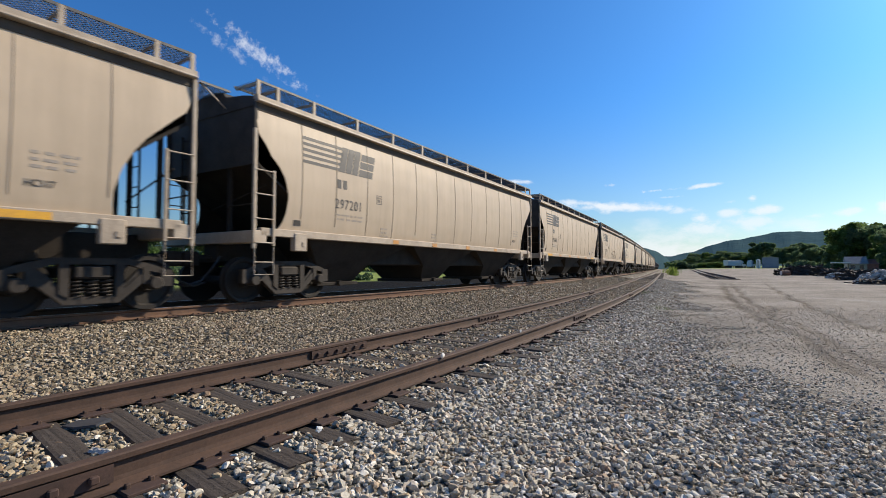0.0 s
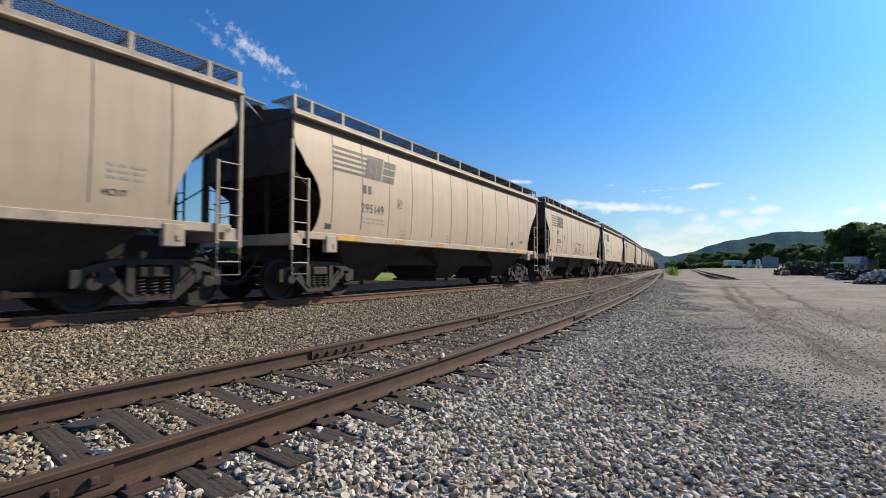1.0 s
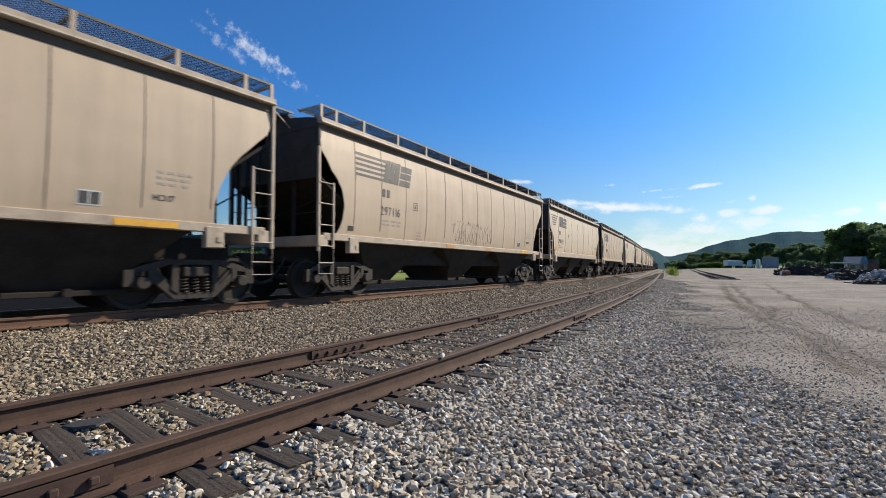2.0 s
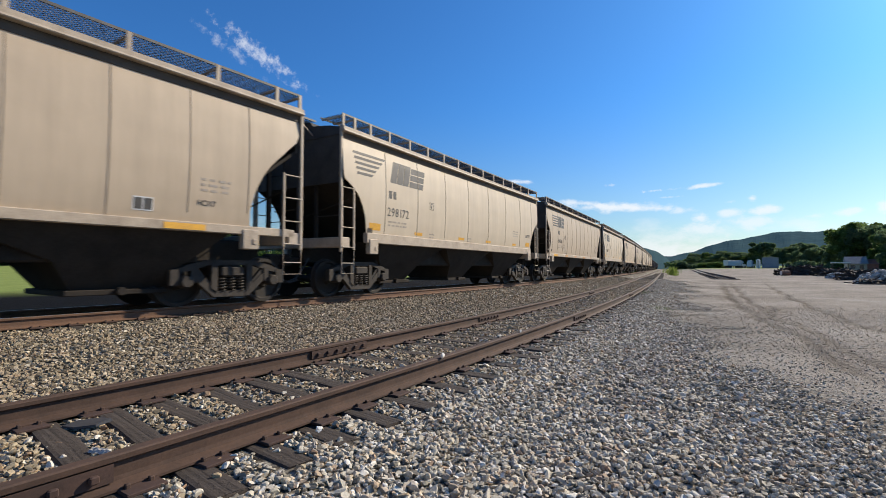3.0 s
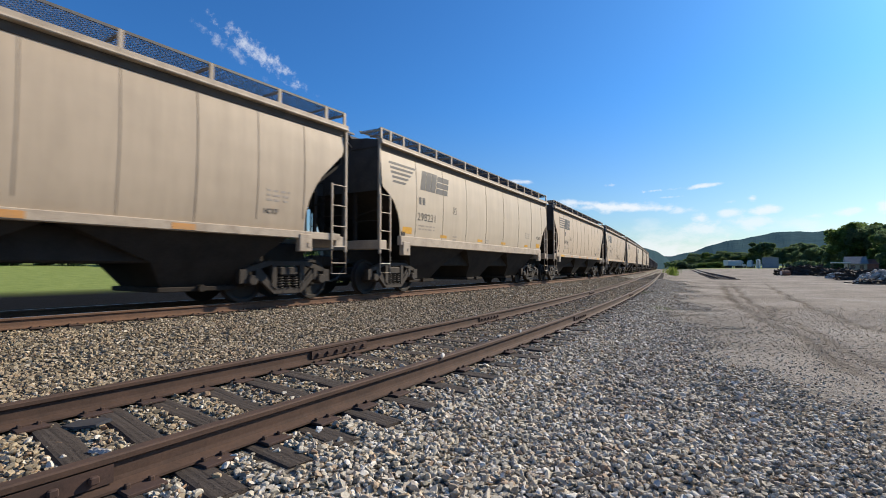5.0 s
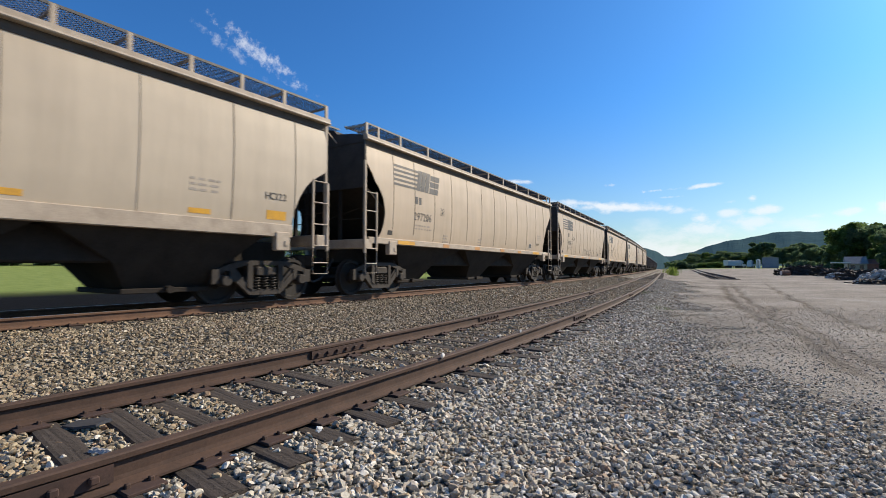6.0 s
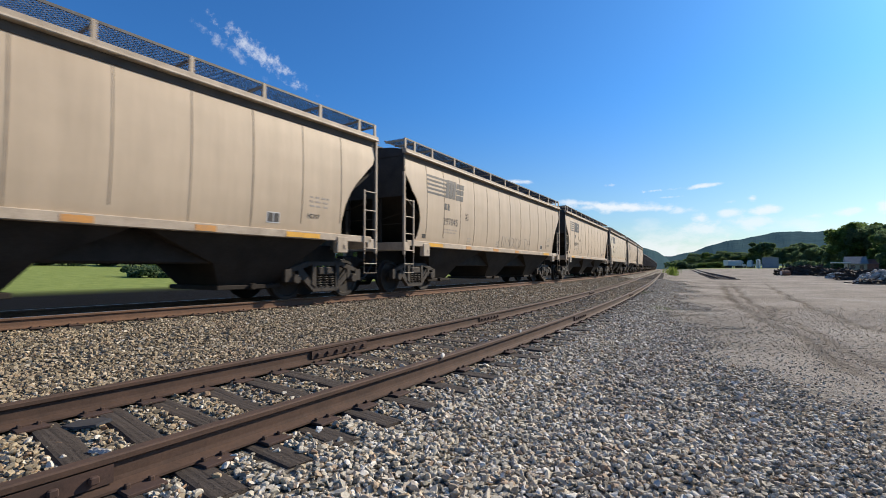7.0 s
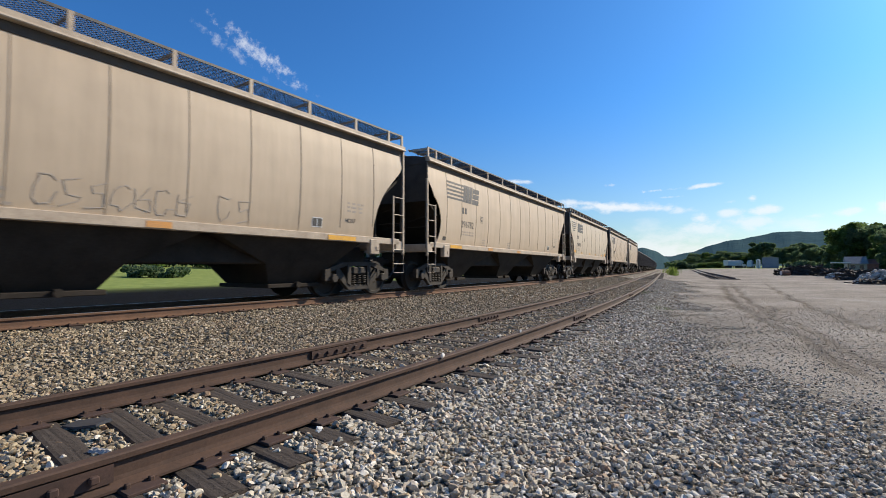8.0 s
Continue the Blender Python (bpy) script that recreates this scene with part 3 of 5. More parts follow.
def lattice(bm, x0, x1, y0, y1, z, pitch=0.09, w=0.0055, t=0.012):
    """Open walkway grating: crossing diagonal strips in a frame."""
    wide = x1 - x0
    k = y0 - wide
    while k < y1:
        for s in (1, -1):
            ya, yb = (k, k + wide) if s > 0 else (k + wide, k)
            xa, xb = x0, x1
            # cut the strip to the panel
            if min(ya, yb) < y0 or max(ya, yb) > y1:
                ta, tb = sorted(((y0 - ya) / (yb - ya), (y1 - ya) / (yb - ya)))
                ta, tb = max(0, ta), min(1, tb)
                if tb - ta < 0.05:
                    continue
                xa, xb, ya, yb = xa + (x1 - x0) * ta, xa + (x1 - x0) * tb, ya + (yb - ya) * ta, ya + (yb - ya) * tb
            v = [bm.verts.new(p) for p in ((xa, ya - w, z), (xa, ya + w, z), (xb, yb + w, z), (xb, yb - w, z), (xa, ya - w, z + t), (xa, ya + w, z + t), (xb, yb + w, z + t), (xb, yb - w, z + t))]
            for f in ((0, 1, 2, 3), (4, 5, 6, 7), (0, 3, 7, 4), (1, 2, 6, 5)):
                bm.faces.new([v[i] for i in f])
        k += pitch
    for a, b in ((x0, x0 + 0.02), (x1 - 0.02, x1)):
        box(bm, a, b, y0, y1, z - 0.01, z + 0.035)


WHEEL_R = 0.457


def build_truck(parent, y):
    """A two-axle freight truck; the wheelsets turn."""
    truck = new("truck")
    truck.empty_display_size = 0.2
    truck.parent = parent
    truck.matrix_basis = pose(0, y, 0)
    for f in (-1, 1):
        bm = bmesh.new()
        a, b = f * 0.98, f * 1.10
        prism(bm, ((-1.12, 0.60), (-0.78, 0.66), (-0.48, 0.76), (0.48, 0.76), (0.78, 0.66), (1.12, 0.60), (1.12, 0.66), (0.86, 0.76), (0.5, 0.86), (-0.5, 0.86), (-0.86, 0.76), (-1.12, 0.66)), a, b)
        prism(bm, ((-0.74, 0.50), (-0.36, 0.16), (0.36, 0.16), (0.74, 0.50), (0.74, 0.60), (0.66, 0.60), (0.30, 0.27), (-0.30, 0.27), (-0.66, 0.60), (-0.74, 0.60)), a, b)
        for e in (-1, 1):
            prism(bm, ((e * 0.70, 0.44), (e * 0.80, 0.44), (e * 0.80, 0.68), (e * 0.70, 0.72)), a - f * 0.01, b + f * 0.01)
            prism(bm, ((e * 0.98, 0.40), (e * 1.16, 0.40), (e * 1.16, 0.68), (e * 0.98, 0.68)), a, b + f * 0.01)
            prism(bm, ((e * 0.30, 0.25), (e * 0.42, 0.33), (e * 0.42, 0.80), (e * 0.30, 0.80)), a - f * 0.01, b + f * 0.02)
            prism(bm, ((e * 0.40, 0.42), (e * 0.46, 0.36), (e * 0.76, 0.68), (e * 0.70, 0.74)), a + f * 0.02, b - f * 0.02)
        part("side_frame", bm, CAST, truck, "dusty cast steel side frame")
        for e in (-1, 1):
            bm = bmesh.new()
            lathe(bm, ((f * 0.96, 0.02), (f * 0.96, 0.115), (f * 1.15, 0.115), (f * 1.18, 0.09), (f * 1.18, 0.02)), 12)
            part("bearing", bm, CAST, truck).matrix_basis = pose(0, e * 0.89, WHEEL_R)
        for k, sy in enumerate((-0.19, 0.0, 0.19)):
            bm = bmesh.new()
            turns, pts = 4.5, []
            for i in range(46):
                q = 2 * math.pi * turns * i / 45
                pts.append((f * 1.05 + 0.075 * math.cos(q), sy + 0.075 * math.sin(q), 0.28 + 0.25 * i / 45))
            tube(bm, pts, 0.016, 4)
            part("spring", bm, CAST, truck)
    bm = bmesh.new()
    box(bm, -1.14, 1.14, -0.24, 0.24, 0.54, 0.74, 0.03)
    part("bolster", bm, CAST, truck)
    bm = bmesh.new()
    for e in (-1, 1):
        box(bm, -0.9, 0.9, e * 0.36 - 0.04, e * 0.36 + 0.04, 0.36, 0.46, 0.01)
        for f in (-1, 1):
            box(bm, f * 0.74 - 0.06, f * 0.74 + 0.06, min(e * 0.38, e * 0.46), max(e * 0.38, e * 0.46), 0.3, 0.56, 0.015)
    part("brake_beam", bm, UNDER, truck)
    for e in (-1, 1):
        bm = bmesh.new()
        for f in (-1, 1):
            lathe(bm, ((f * 0.68, 0.10), (f * 0.68, 0.485), (f * 0.705, 0.485), (f * 0.72, 0.457), (f * 0.82, 0.453), (f * 0.82, 0.39), (f * 0.775, 0.36), (f * 0.765, 0.16), (f * 0.83, 0.13), (f * 0.83, 0.09)), 28)
        lathe(bm, ((-1.0, 0.075), (-0.7, 0.085), (0.7, 0.085), (1.0, 0.075)), 12)
        w = part("wheelset", bm, WHEEL, truck, "dark steel wheels on their axle")
        w.matrix_basis = pose(0, e * 0.89, WHEEL_R)
    return truck


def ladder(parent, f, y_post, y_in, top, rungs, foot):
    bm = bmesh.new()
    box(bm, f * 1.555 - 0.03, f * 1.555 + 0.03, y_post - 0.035, y_post + 0.035, 1.08, top, 0.006)
    box(bm, f * 1.575 - 0.02, f * 1.575 + 0.02, y_in - 0.025, y_in + 0.025, 1.14, 2.66, 0.005)
    lad = part("ladder", bm, TRIM, parent)
    for z in rungs:
        bm = bmesh.new()
        rod(bm, (f * 1.59, y_post, z), (f * 1.59, y_in, z), 0.013, 6)
        part("rung", bm, TRIM, lad)
    bm = bmesh.new()
    tube(bm, [(f * 1.58, y_post, 1.12), (f * 1.58, y_post, foot), (f * 1.58, y_in, foot), (f * 1.58, y_in, 1.12)], 0.013, 6)
    rod(bm, (f * 1.58, y_post, foot + 0.24), (f * 1.58, y_in, foot + 0.24), 0.013, 6)
    part("stirrup", bm, TRIM, lad, "thin steel stirrup step")


def build_hopper(short):
    L = SHORT if short else LONG
    car = thing("covered_hopper", "tan covered hopper car with dark stripe emblem", "freight car", "train of hopper cars")
    zs, near, far = (SHORT_Z, SHORT_CUT, SHORT_CUT) if short else (BODY_Z, NEAR_CUT, FAR_CUT)
    paint = PAINT_PALE if short else PAINT
    for f in (1, -1):
        bm = bmesh.new()
        hopper_side(bm, zs, near, far, L, f)
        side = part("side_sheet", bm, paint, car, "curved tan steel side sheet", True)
        # slot 1: near-black inner face, shade put in as colour
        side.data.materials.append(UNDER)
        seams = (1.17, 2.2, 3.3, 4.38, 5.5, 6.65, 7.8, 9.0, 10.2, 11.4, 12.6, 13.72) if not short else (1.67, 3.2, 4.8, 6.4, 8.05, 9.7, 11.3, 12.7)
        if f > 0:
            for k, y in enumerate(seams):
                bm = bmesh.new()
                lo = 1.5 if 1.2 < y < L - 1.4 else 1.75
                if k % 3 == 1 and not short:
                    lo = 1.66
                col = [lo + (3.88 - lo) * i / 12 for i in range(13)]
                w = 0.010 + 0.004 * math.sin(k * 2.3)
                rows = [[bm.verts.new((side_x(z) + d, y + e, z)) for e, d in ((-w, -0.004), (-w * 0.6, 0.007), (w * 0.6, 0.007), (w, -0.004))] for z in col]
                for r, s in zip(rows, rows[1:]):
                    for i in range(3):
                        bm.faces.new((r[i], r[i + 1], s[i + 1], s[i]))
                bm.faces.new(rows[0])
                bm.faces.new(rows[-1])
                part("seam", bm, SEAM, side)
        # eave
        bm = bmesh.new()
        prism_pts = ((1.50, 3.945), (1.645, 3.945), (1.655, 3.96), (1.645, 3.99), (1.63, 3.995), (1.63, 4.07), (1.50, 4.09))
        a = [bm.verts.new((f * x, -0.01, z)) for x, z in prism_pts]
        b = [bm.verts.new((f * x, L + 0.01, z)) for x, z in prism_pts]
        for i in range(len(a)):
            j = (i + 1) % len(a)
            bm.faces.new((a[i], a[j], b[j], b[i]))
        bm.faces.new(a)
        bm.faces.new(b)
        part("eave", bm, TRIM, car, "dusty cream eave beam")
        # added strip: deepens the eave's shadow band by its colour
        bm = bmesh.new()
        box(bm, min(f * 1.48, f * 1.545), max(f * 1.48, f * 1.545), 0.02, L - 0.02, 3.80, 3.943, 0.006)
        part("eave_angle", bm, EAVE_DARK, car, "dark strip coloured as the shade under the eave")
        # side sill
        bm = bmesh.new()
        top = 1.60 if short else 1.50
        box(bm, min(f * 1.42, f * 1.56), max(f * 1.42, f * 1.56), (0.94 if short else 0.16), L - (0.94 if short else 0.16), 1.34, top, 0.012)
        part("side_sill", bm, TRIM, car, "dusty cream side sill")
        for y in ((1.02, L - 1.36) if short else (0.98, L - 1.34)):
            bm = bmesh.new()
            box(bm, min(f * 1.44, f * 1.585), max(f * 1.44, f * 1.585), y, y + 0.34, 1.06, 1.44, 0.015)
            box(bm, min(f * 1.585, f * 1.60), max(f * 1.585, f * 1.60), y + 0.2, y + 0.28, 1.16, 1.26, 0.004)
            part("jacking_pad", bm, TRIM, car)
        # roof walkway
        posts = [0.05, 0.45, 1.05, *np.arange(1.85, L - 1.0, 0.96), L - 0.05] if short else [0.05, 0.52, 1.5, *np.arange(2.93, L - 1.2, 1.45), L - 0.62, L - 0.05]
        deck = bmesh.new()
        lattice(deck, min(f * 0.84, f * 1.56), max(f * 0.84, f * 1.56), 0.02, L - 0.02, 4.36)
        walk_deck = part("walkway", deck, GRATE, car, "open grey steel roof walkway grating")
        for k, y in enumerate(posts):
            bm = bmesh.new()
            box(bm, min(f * 1.53, f * 1.57), max(f * 1.53, f * 1.57), y - 0.04, y + 0.04, 4.05, 4.385, 0.005)
            box(bm, min(f * 0.86, f * 1.54), max(f * 0.86, f * 1.54), y - 0.02, y + 0.02, 4.31, 4.352)
            part("bracket", bm, TRIM, walk_deck)
    # roof, with the long hatch
    bm = bmesh.new()
    prof = ((1.52, 4.07), (1.1, 4.16), (0.55, 4.22), (0.45, 4.34), (0.2, 4.40), (-0.2, 4.40), (-0.45, 4.34), (-0.55, 4.22), (-1.1, 4.16), (-1.52, 4.07), (-1.5, 3.9), (1.5, 3.9))
    a = [bm.verts.new((x, 0.04, z)) for x, z in prof]
    b = [bm.verts.new((x, L - 0.04, z)) for x, z in prof]
    for i in range(len(a)):
        j = (i + 1) % len(a)
        bm.faces.new((a[i], a[j], b[j], b[i]))
    bm.faces.new(a)
    bm.faces.new(b)
    part("roof", bm, SOOT_SHADE, car, "sooty grey roof")
    # ends: upper wall, slope sheet, posts, platform
    for e, y0 in ((1, 0.0), (-1, L)):
        def Y(v):
            return y0 + e * v
        # the wall's shaded look is partly in its colour
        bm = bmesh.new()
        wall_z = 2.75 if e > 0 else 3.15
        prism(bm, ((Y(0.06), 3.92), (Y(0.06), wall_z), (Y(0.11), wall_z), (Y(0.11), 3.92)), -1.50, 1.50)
        part("end_wall", bm, SOOT_SHADE, car, "sooty end wall darkened as the side away from the sun")
        # the end recess's shade is painted on: near-black instead of car paint
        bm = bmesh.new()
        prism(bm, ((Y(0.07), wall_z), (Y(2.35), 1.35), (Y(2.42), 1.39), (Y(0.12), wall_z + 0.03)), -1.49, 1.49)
        part("slope_sheet", bm, UNDER, car, "sloping end sheet coloured black for its shade")
        bm = bmesh.new()
        for x in (-0.62, 0.62):
            box(bm, x - 0.04, x + 0.04, min(Y(0.08), Y(0.16)), max(Y(0.08), Y(0.16)), 1.3, wall_z + 0.1, 0.006)
        for x in (-0.95, -0.45):
            rod(bm, (x, Y(0.02), 1.3), (x, Y(0.02), 3.6), 0.022, 6)
        for z in np.arange(1.5, 3.6, 0.4):
            rod(bm, (-0.95, Y(0.02), z), (-0.45, Y(0.02), z), 0.012, 5)
        rod(bm, (0.7, Y(0.02), 1.95), (1.55, Y(0.02), 1.95), 0.014, 5)
        rod(bm, (-0.3, Y(0.3), 1.95), (1.5, Y(0.3), 2.35), 0.016, 5)
        part("end_ladder", bm, UNDER, car)
        bm = bmesh.new()
        box(bm, -1.56, 1.56, min(Y(0.0), Y(0.30)), max(Y(0.0), Y(0.30)), 1.20, 1.44, 0.015)
        part("end_sill", bm, TRIM, car)
        bm = bmesh.new()
        lattice(bm, -0.6, 0.6, min(Y(-0.55), Y(0.1)), max(Y(-0.55), Y(0.1)), 4.34)
        plat = part("end_platform", bm, GRATE, car, "grey steel grating platform over the coupling")
        for x in (-0.55, 0.55):
            bm = bmesh.new()
            rod(bm, (x, Y(-0.5), 4.34), (x, Y(0.05), 3.98), 0.018, 5)
            part("strut", bm, TRIM, plat)
        bm = bmesh.new()
        rod(bm, (0, Y(0.2), 0.9), (0, Y(-0.62), 0.9), 0.085, 8)
        box(bm, -0.15, 0.15, min(Y(-0.56), Y(-0.90)), max(Y(-0.56), Y(-0.90)), 0.74, 1.04, 0.04)
        part("coupler", bm, UNDER, car, "rusty steel knuckle coupler")
        bm = bmesh.new()
        tube(bm, [(0.45, Y(0.05), 0.95), (0.46, Y(-0.12), 0.72), (0.44, Y(-0.35), 0.46), (0.40, Y(-0.62), 0.36), (0.34, Y(-0.90), 0.42)], 0.024, 6)
        part("brake_hose", bm, HOSE, car, "black rubber brake hose")
        for f in (1, -1):
            ladder(car, f, Y(0.0), Y(0.44 if not short else 0.42), (3.42 if e > 0 else 3.96) if not short else 2.62, (1.2, 1.67, 2.15, 2.62), 0.58)
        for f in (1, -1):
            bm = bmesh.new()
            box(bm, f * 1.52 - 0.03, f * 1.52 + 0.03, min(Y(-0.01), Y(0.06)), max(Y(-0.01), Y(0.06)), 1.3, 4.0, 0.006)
            part("corner_post", bm, TRIM if short else SOOT_SHADE, car)
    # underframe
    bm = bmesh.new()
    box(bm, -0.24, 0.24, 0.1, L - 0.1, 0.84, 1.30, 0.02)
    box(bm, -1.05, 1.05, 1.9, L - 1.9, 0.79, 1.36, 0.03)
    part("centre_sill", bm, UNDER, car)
    tops = np.linspace(1.45, L - 1.45, 4)
    for k, (b0, b1) in enumerate(((2.35, 3.6), (L / 2 - 0.6, L / 2 + 0.5), (L - 3.75, L - 2.45))):
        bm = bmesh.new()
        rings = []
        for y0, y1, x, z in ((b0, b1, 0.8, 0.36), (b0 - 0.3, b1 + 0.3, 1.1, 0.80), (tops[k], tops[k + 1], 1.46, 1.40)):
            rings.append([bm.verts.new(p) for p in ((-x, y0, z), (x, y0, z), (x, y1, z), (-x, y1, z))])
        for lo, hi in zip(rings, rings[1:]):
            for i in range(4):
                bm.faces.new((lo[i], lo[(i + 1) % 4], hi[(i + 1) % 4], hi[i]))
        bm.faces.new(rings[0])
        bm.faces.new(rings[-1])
        bay = part("discharge_bay", bm, UNDER, car, "grimy discharge hopper with its shade in the colour")
        bm = bmesh.new()
        box(bm, -0.92, 0.92, b0 - 0.1, b1 + 0.1, 0.27, 0.36, 0.012)
        for x in (-0.95, 0.95):
            rod(bm, (x - 0.06, (b0 + b1) / 2, 0.33), (x + 0.06, (b0 + b1) / 2, 0.33), 0.07, 8)
        part("outlet_gate", bm, UNDER, bay)
    for y in (1.25, L - 1.25):
        build_truck(car, y)
    return car, L


# ---- lettering ----
FONT_CACHE = {}
CHAR_STEP = 1.42


def text_mesh(words, size):
    key = (words, size)
    if key not in FONT_CACHE:
        cu = bpy.data.curves.new("lettering", "FONT")
        cu.body, cu.size, cu.extrude, cu.resolution_u = words, size, 0.0015, 3
        ob = bpy.data.objects.new("lettering", cu)
        scene.collection.objects.link(ob)
        me = bpy.data.meshes.new_from_object(ob.evaluated_get(bpy.context.evaluated_depsgraph_get()))
        bpy.data.objects.remove(ob)
        FONT_CACHE[key] = me
    return FONT_CACHE[key]


def on_side(y, z, proud=0.006):
    """A pose on the car's side: x runs back along the car, y up, z outwards, leaning with the curved sheet."""
    x = side_x(z)
    lean = math.atan2(side_x(z + 0.1) - side_x(z - 0.1), 0.2)
    up = Vector((math.sin(lean), 0, math.cos(lean)))
    right = Vector((0, 1, 0))
    out = right.cross(up)
    m = Matrix((right, up, out)).transposed().to_4x4()
    return Matrix.Translation(Vector((x, y, z)) + out * proud) @ m


def put_text(car, words, y, z, size, material, stretch=1.0):
    """A stencilled word, one object for each character."""
    for ch in words:
        me = text_mesh(ch, size)
        if not me.materials:
            me.materials.append(material)
        ob = new("character", me)
        ob.parent = car
        ob.matrix_basis = on_side(y, z) @ Matrix.Diagonal((stretch, 1, 1, 1))
        y += stretch * size * (0.30 if ch == "1" else 0.42 if ch.isalpha() else 0.40) * CHAR_STEP


def decal(car, name, polys, material, proud=0.004, label=""):
    """Flat painted shapes that follow the side: polygons in (y, z)."""
    bm = bmesh.new()
    for poly in polys:
        fr = [bm.verts.new((side_x(z) + proud, y, z)) for y, z in poly]
        bk = [bm.verts.new((side_x(z) - 0.004, y, z)) for y, z in poly]
        k = len(poly)
        bm.faces.new(fr)
        bm.faces.new(bk)
        for i in range(k):
            bm.faces.new((fr[i], fr[(i + 1) % k], bk[(i + 1) % k], bk[i]))
    bmesh.ops.remove_doubles(bm, verts=bm.verts, dist=0.0005)
    return part(name, bm, material, car, label)


def slab(y0, y1, z0, z1, lean=0.0):
    """A parallelogram in short rows, so that it follows the bulge."""
    rows = max(1, int((z1 - z0) / 0.09))
    out = []
    for i in range(rows):
        a, b = z0 + (z1 - z0) * i / rows, z0 + (z1 - z0) * (i + 1) / rows
        da, db = lean * (a - z0), lean * (b - z0)
        out.append(((y0 + da, a), (y1 + da, a), (y1 + db, b), (y0 + db, b)))
    return out


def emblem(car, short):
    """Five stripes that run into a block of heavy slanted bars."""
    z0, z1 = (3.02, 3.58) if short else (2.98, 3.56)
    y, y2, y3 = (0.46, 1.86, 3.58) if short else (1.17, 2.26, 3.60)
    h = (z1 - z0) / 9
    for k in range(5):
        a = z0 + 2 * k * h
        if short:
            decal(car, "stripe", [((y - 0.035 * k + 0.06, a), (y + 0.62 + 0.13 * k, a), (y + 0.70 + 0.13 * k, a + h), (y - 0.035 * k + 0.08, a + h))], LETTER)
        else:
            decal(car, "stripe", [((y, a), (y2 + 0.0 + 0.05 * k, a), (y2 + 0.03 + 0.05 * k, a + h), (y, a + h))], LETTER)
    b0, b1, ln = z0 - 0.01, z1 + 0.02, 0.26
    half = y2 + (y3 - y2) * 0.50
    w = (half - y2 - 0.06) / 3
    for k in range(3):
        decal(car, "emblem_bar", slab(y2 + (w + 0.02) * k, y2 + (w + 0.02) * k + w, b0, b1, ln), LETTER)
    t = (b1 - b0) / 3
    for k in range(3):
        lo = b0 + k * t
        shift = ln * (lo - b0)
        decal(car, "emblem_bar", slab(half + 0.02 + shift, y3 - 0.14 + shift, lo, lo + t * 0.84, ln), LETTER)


def fine_print(car, y, z, width, rows, seed):
    """Small stencilled lines, too small to read: short bars."""
    rng = random.Random(seed)
    polys = []
    for k in range(rows):
        q = y
        while q < y + width - 0.06:
            w = rng.uniform(0.06, 0.17)
            polys.append(((q, z - 0.095 * k), (min(q + w, y + width), z - 0.095 * k), (min(q + w, y + width), z - 0.095 * k + 0.042), (q, z - 0.095 * k + 0.042)))
            q += w + rng.uniform(0.03, 0.10)
    tagged(decal(car, "fine_print", polys, LETTER_FAINT), kind="stuff")


def markings(car, short, L, number, code, tape, square):
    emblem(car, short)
    y = 2.22 if not short else 1.80
    decal(car, "reporting_mark", slab(y, y + 0.13, 2.57, 2.78) + slab(y + 0.19, y + 0.32, 2.57, 2.78), LETTER)
    put_text(car, number, y - 0.06, 2.10, 0.33, LETTER, 0.86 if not short else 0.95)
    fine_print(car, y + 0.02, 1.93, 0.9, 2, len(number) + int(number[-2:]))
    put_text(car, code, L - 2.2 if not short else L - 1.62, 1.80 if not short else 2.08, 0.14 if not short else 0.20, LETTER, 0.95)
    fine_print(car, L - 2.15 if not short else L - 3.1, 2.24, 0.56, 3, 3)
    for q in (3.9, 6.4):
        fine_print(car, q, 1.72, 0.34, 3, 7)
    yy, zz, w, h = (3.66, 2.36, 0.20, 0.23) if not short else (3.84, 2.48, 0.21, 0.22)
    decal(car, "inspection_box", slab(yy, yy + w, zz, zz + 0.015) + slab(yy, yy + w, zz + h - 0.015, zz + h)
          + slab(yy, yy + 0.014, zz + 0.015, zz + h - 0.015) + slab(yy + w - 0.014, yy + w, zz + 0.015, zz + h - 0.015)
          + slab(yy + 0.07, yy + 0.12, zz + 0.05, zz + 0.13) + slab(yy + 0.05, yy + 0.15, zz + 0.16, zz + 0.18), LETTER)
    if square:
        yy = L - 3.2
        frame_ob = decal(car, "data_panel", slab(yy, yy + 0.30, 1.62, 1.84), WHITE, 0.004, "black and white data stencil")
        decal(frame_ob, "ink", slab(yy + 0.02, yy + 0.135, 1.64, 1.82) + slab(yy + 0.16, yy + 0.28, 1.64, 1.82), LETTER, 0.007)
    decal(car, "vent_plate", slab(0.98, 1.18, 1.60, 1.72), SOOT_SHADE)
    for yy, w in tape:
        if short:
            decal(car, "reflector", slab(yy, yy + w, 1.66, 1.75), ORANGE, 0.004, "orange-yellow reflective strip")
            continue
        bm = bmesh.new()
        zt = 1.36
        box(bm, 1.555, 1.566, yy, yy + w, zt, zt + 0.105)
        part("reflector", bm, ORANGE if w > 0.5 else ORANGE_WORN, car, "orange-yellow reflective strip")
    if short:
        for yy in (1.04, L - 1.56):
            decal(car, "warning_panel", slab(yy, yy + 0.46, 1.68, 1.86), ORANGE, 0.004, "orange warning panel")


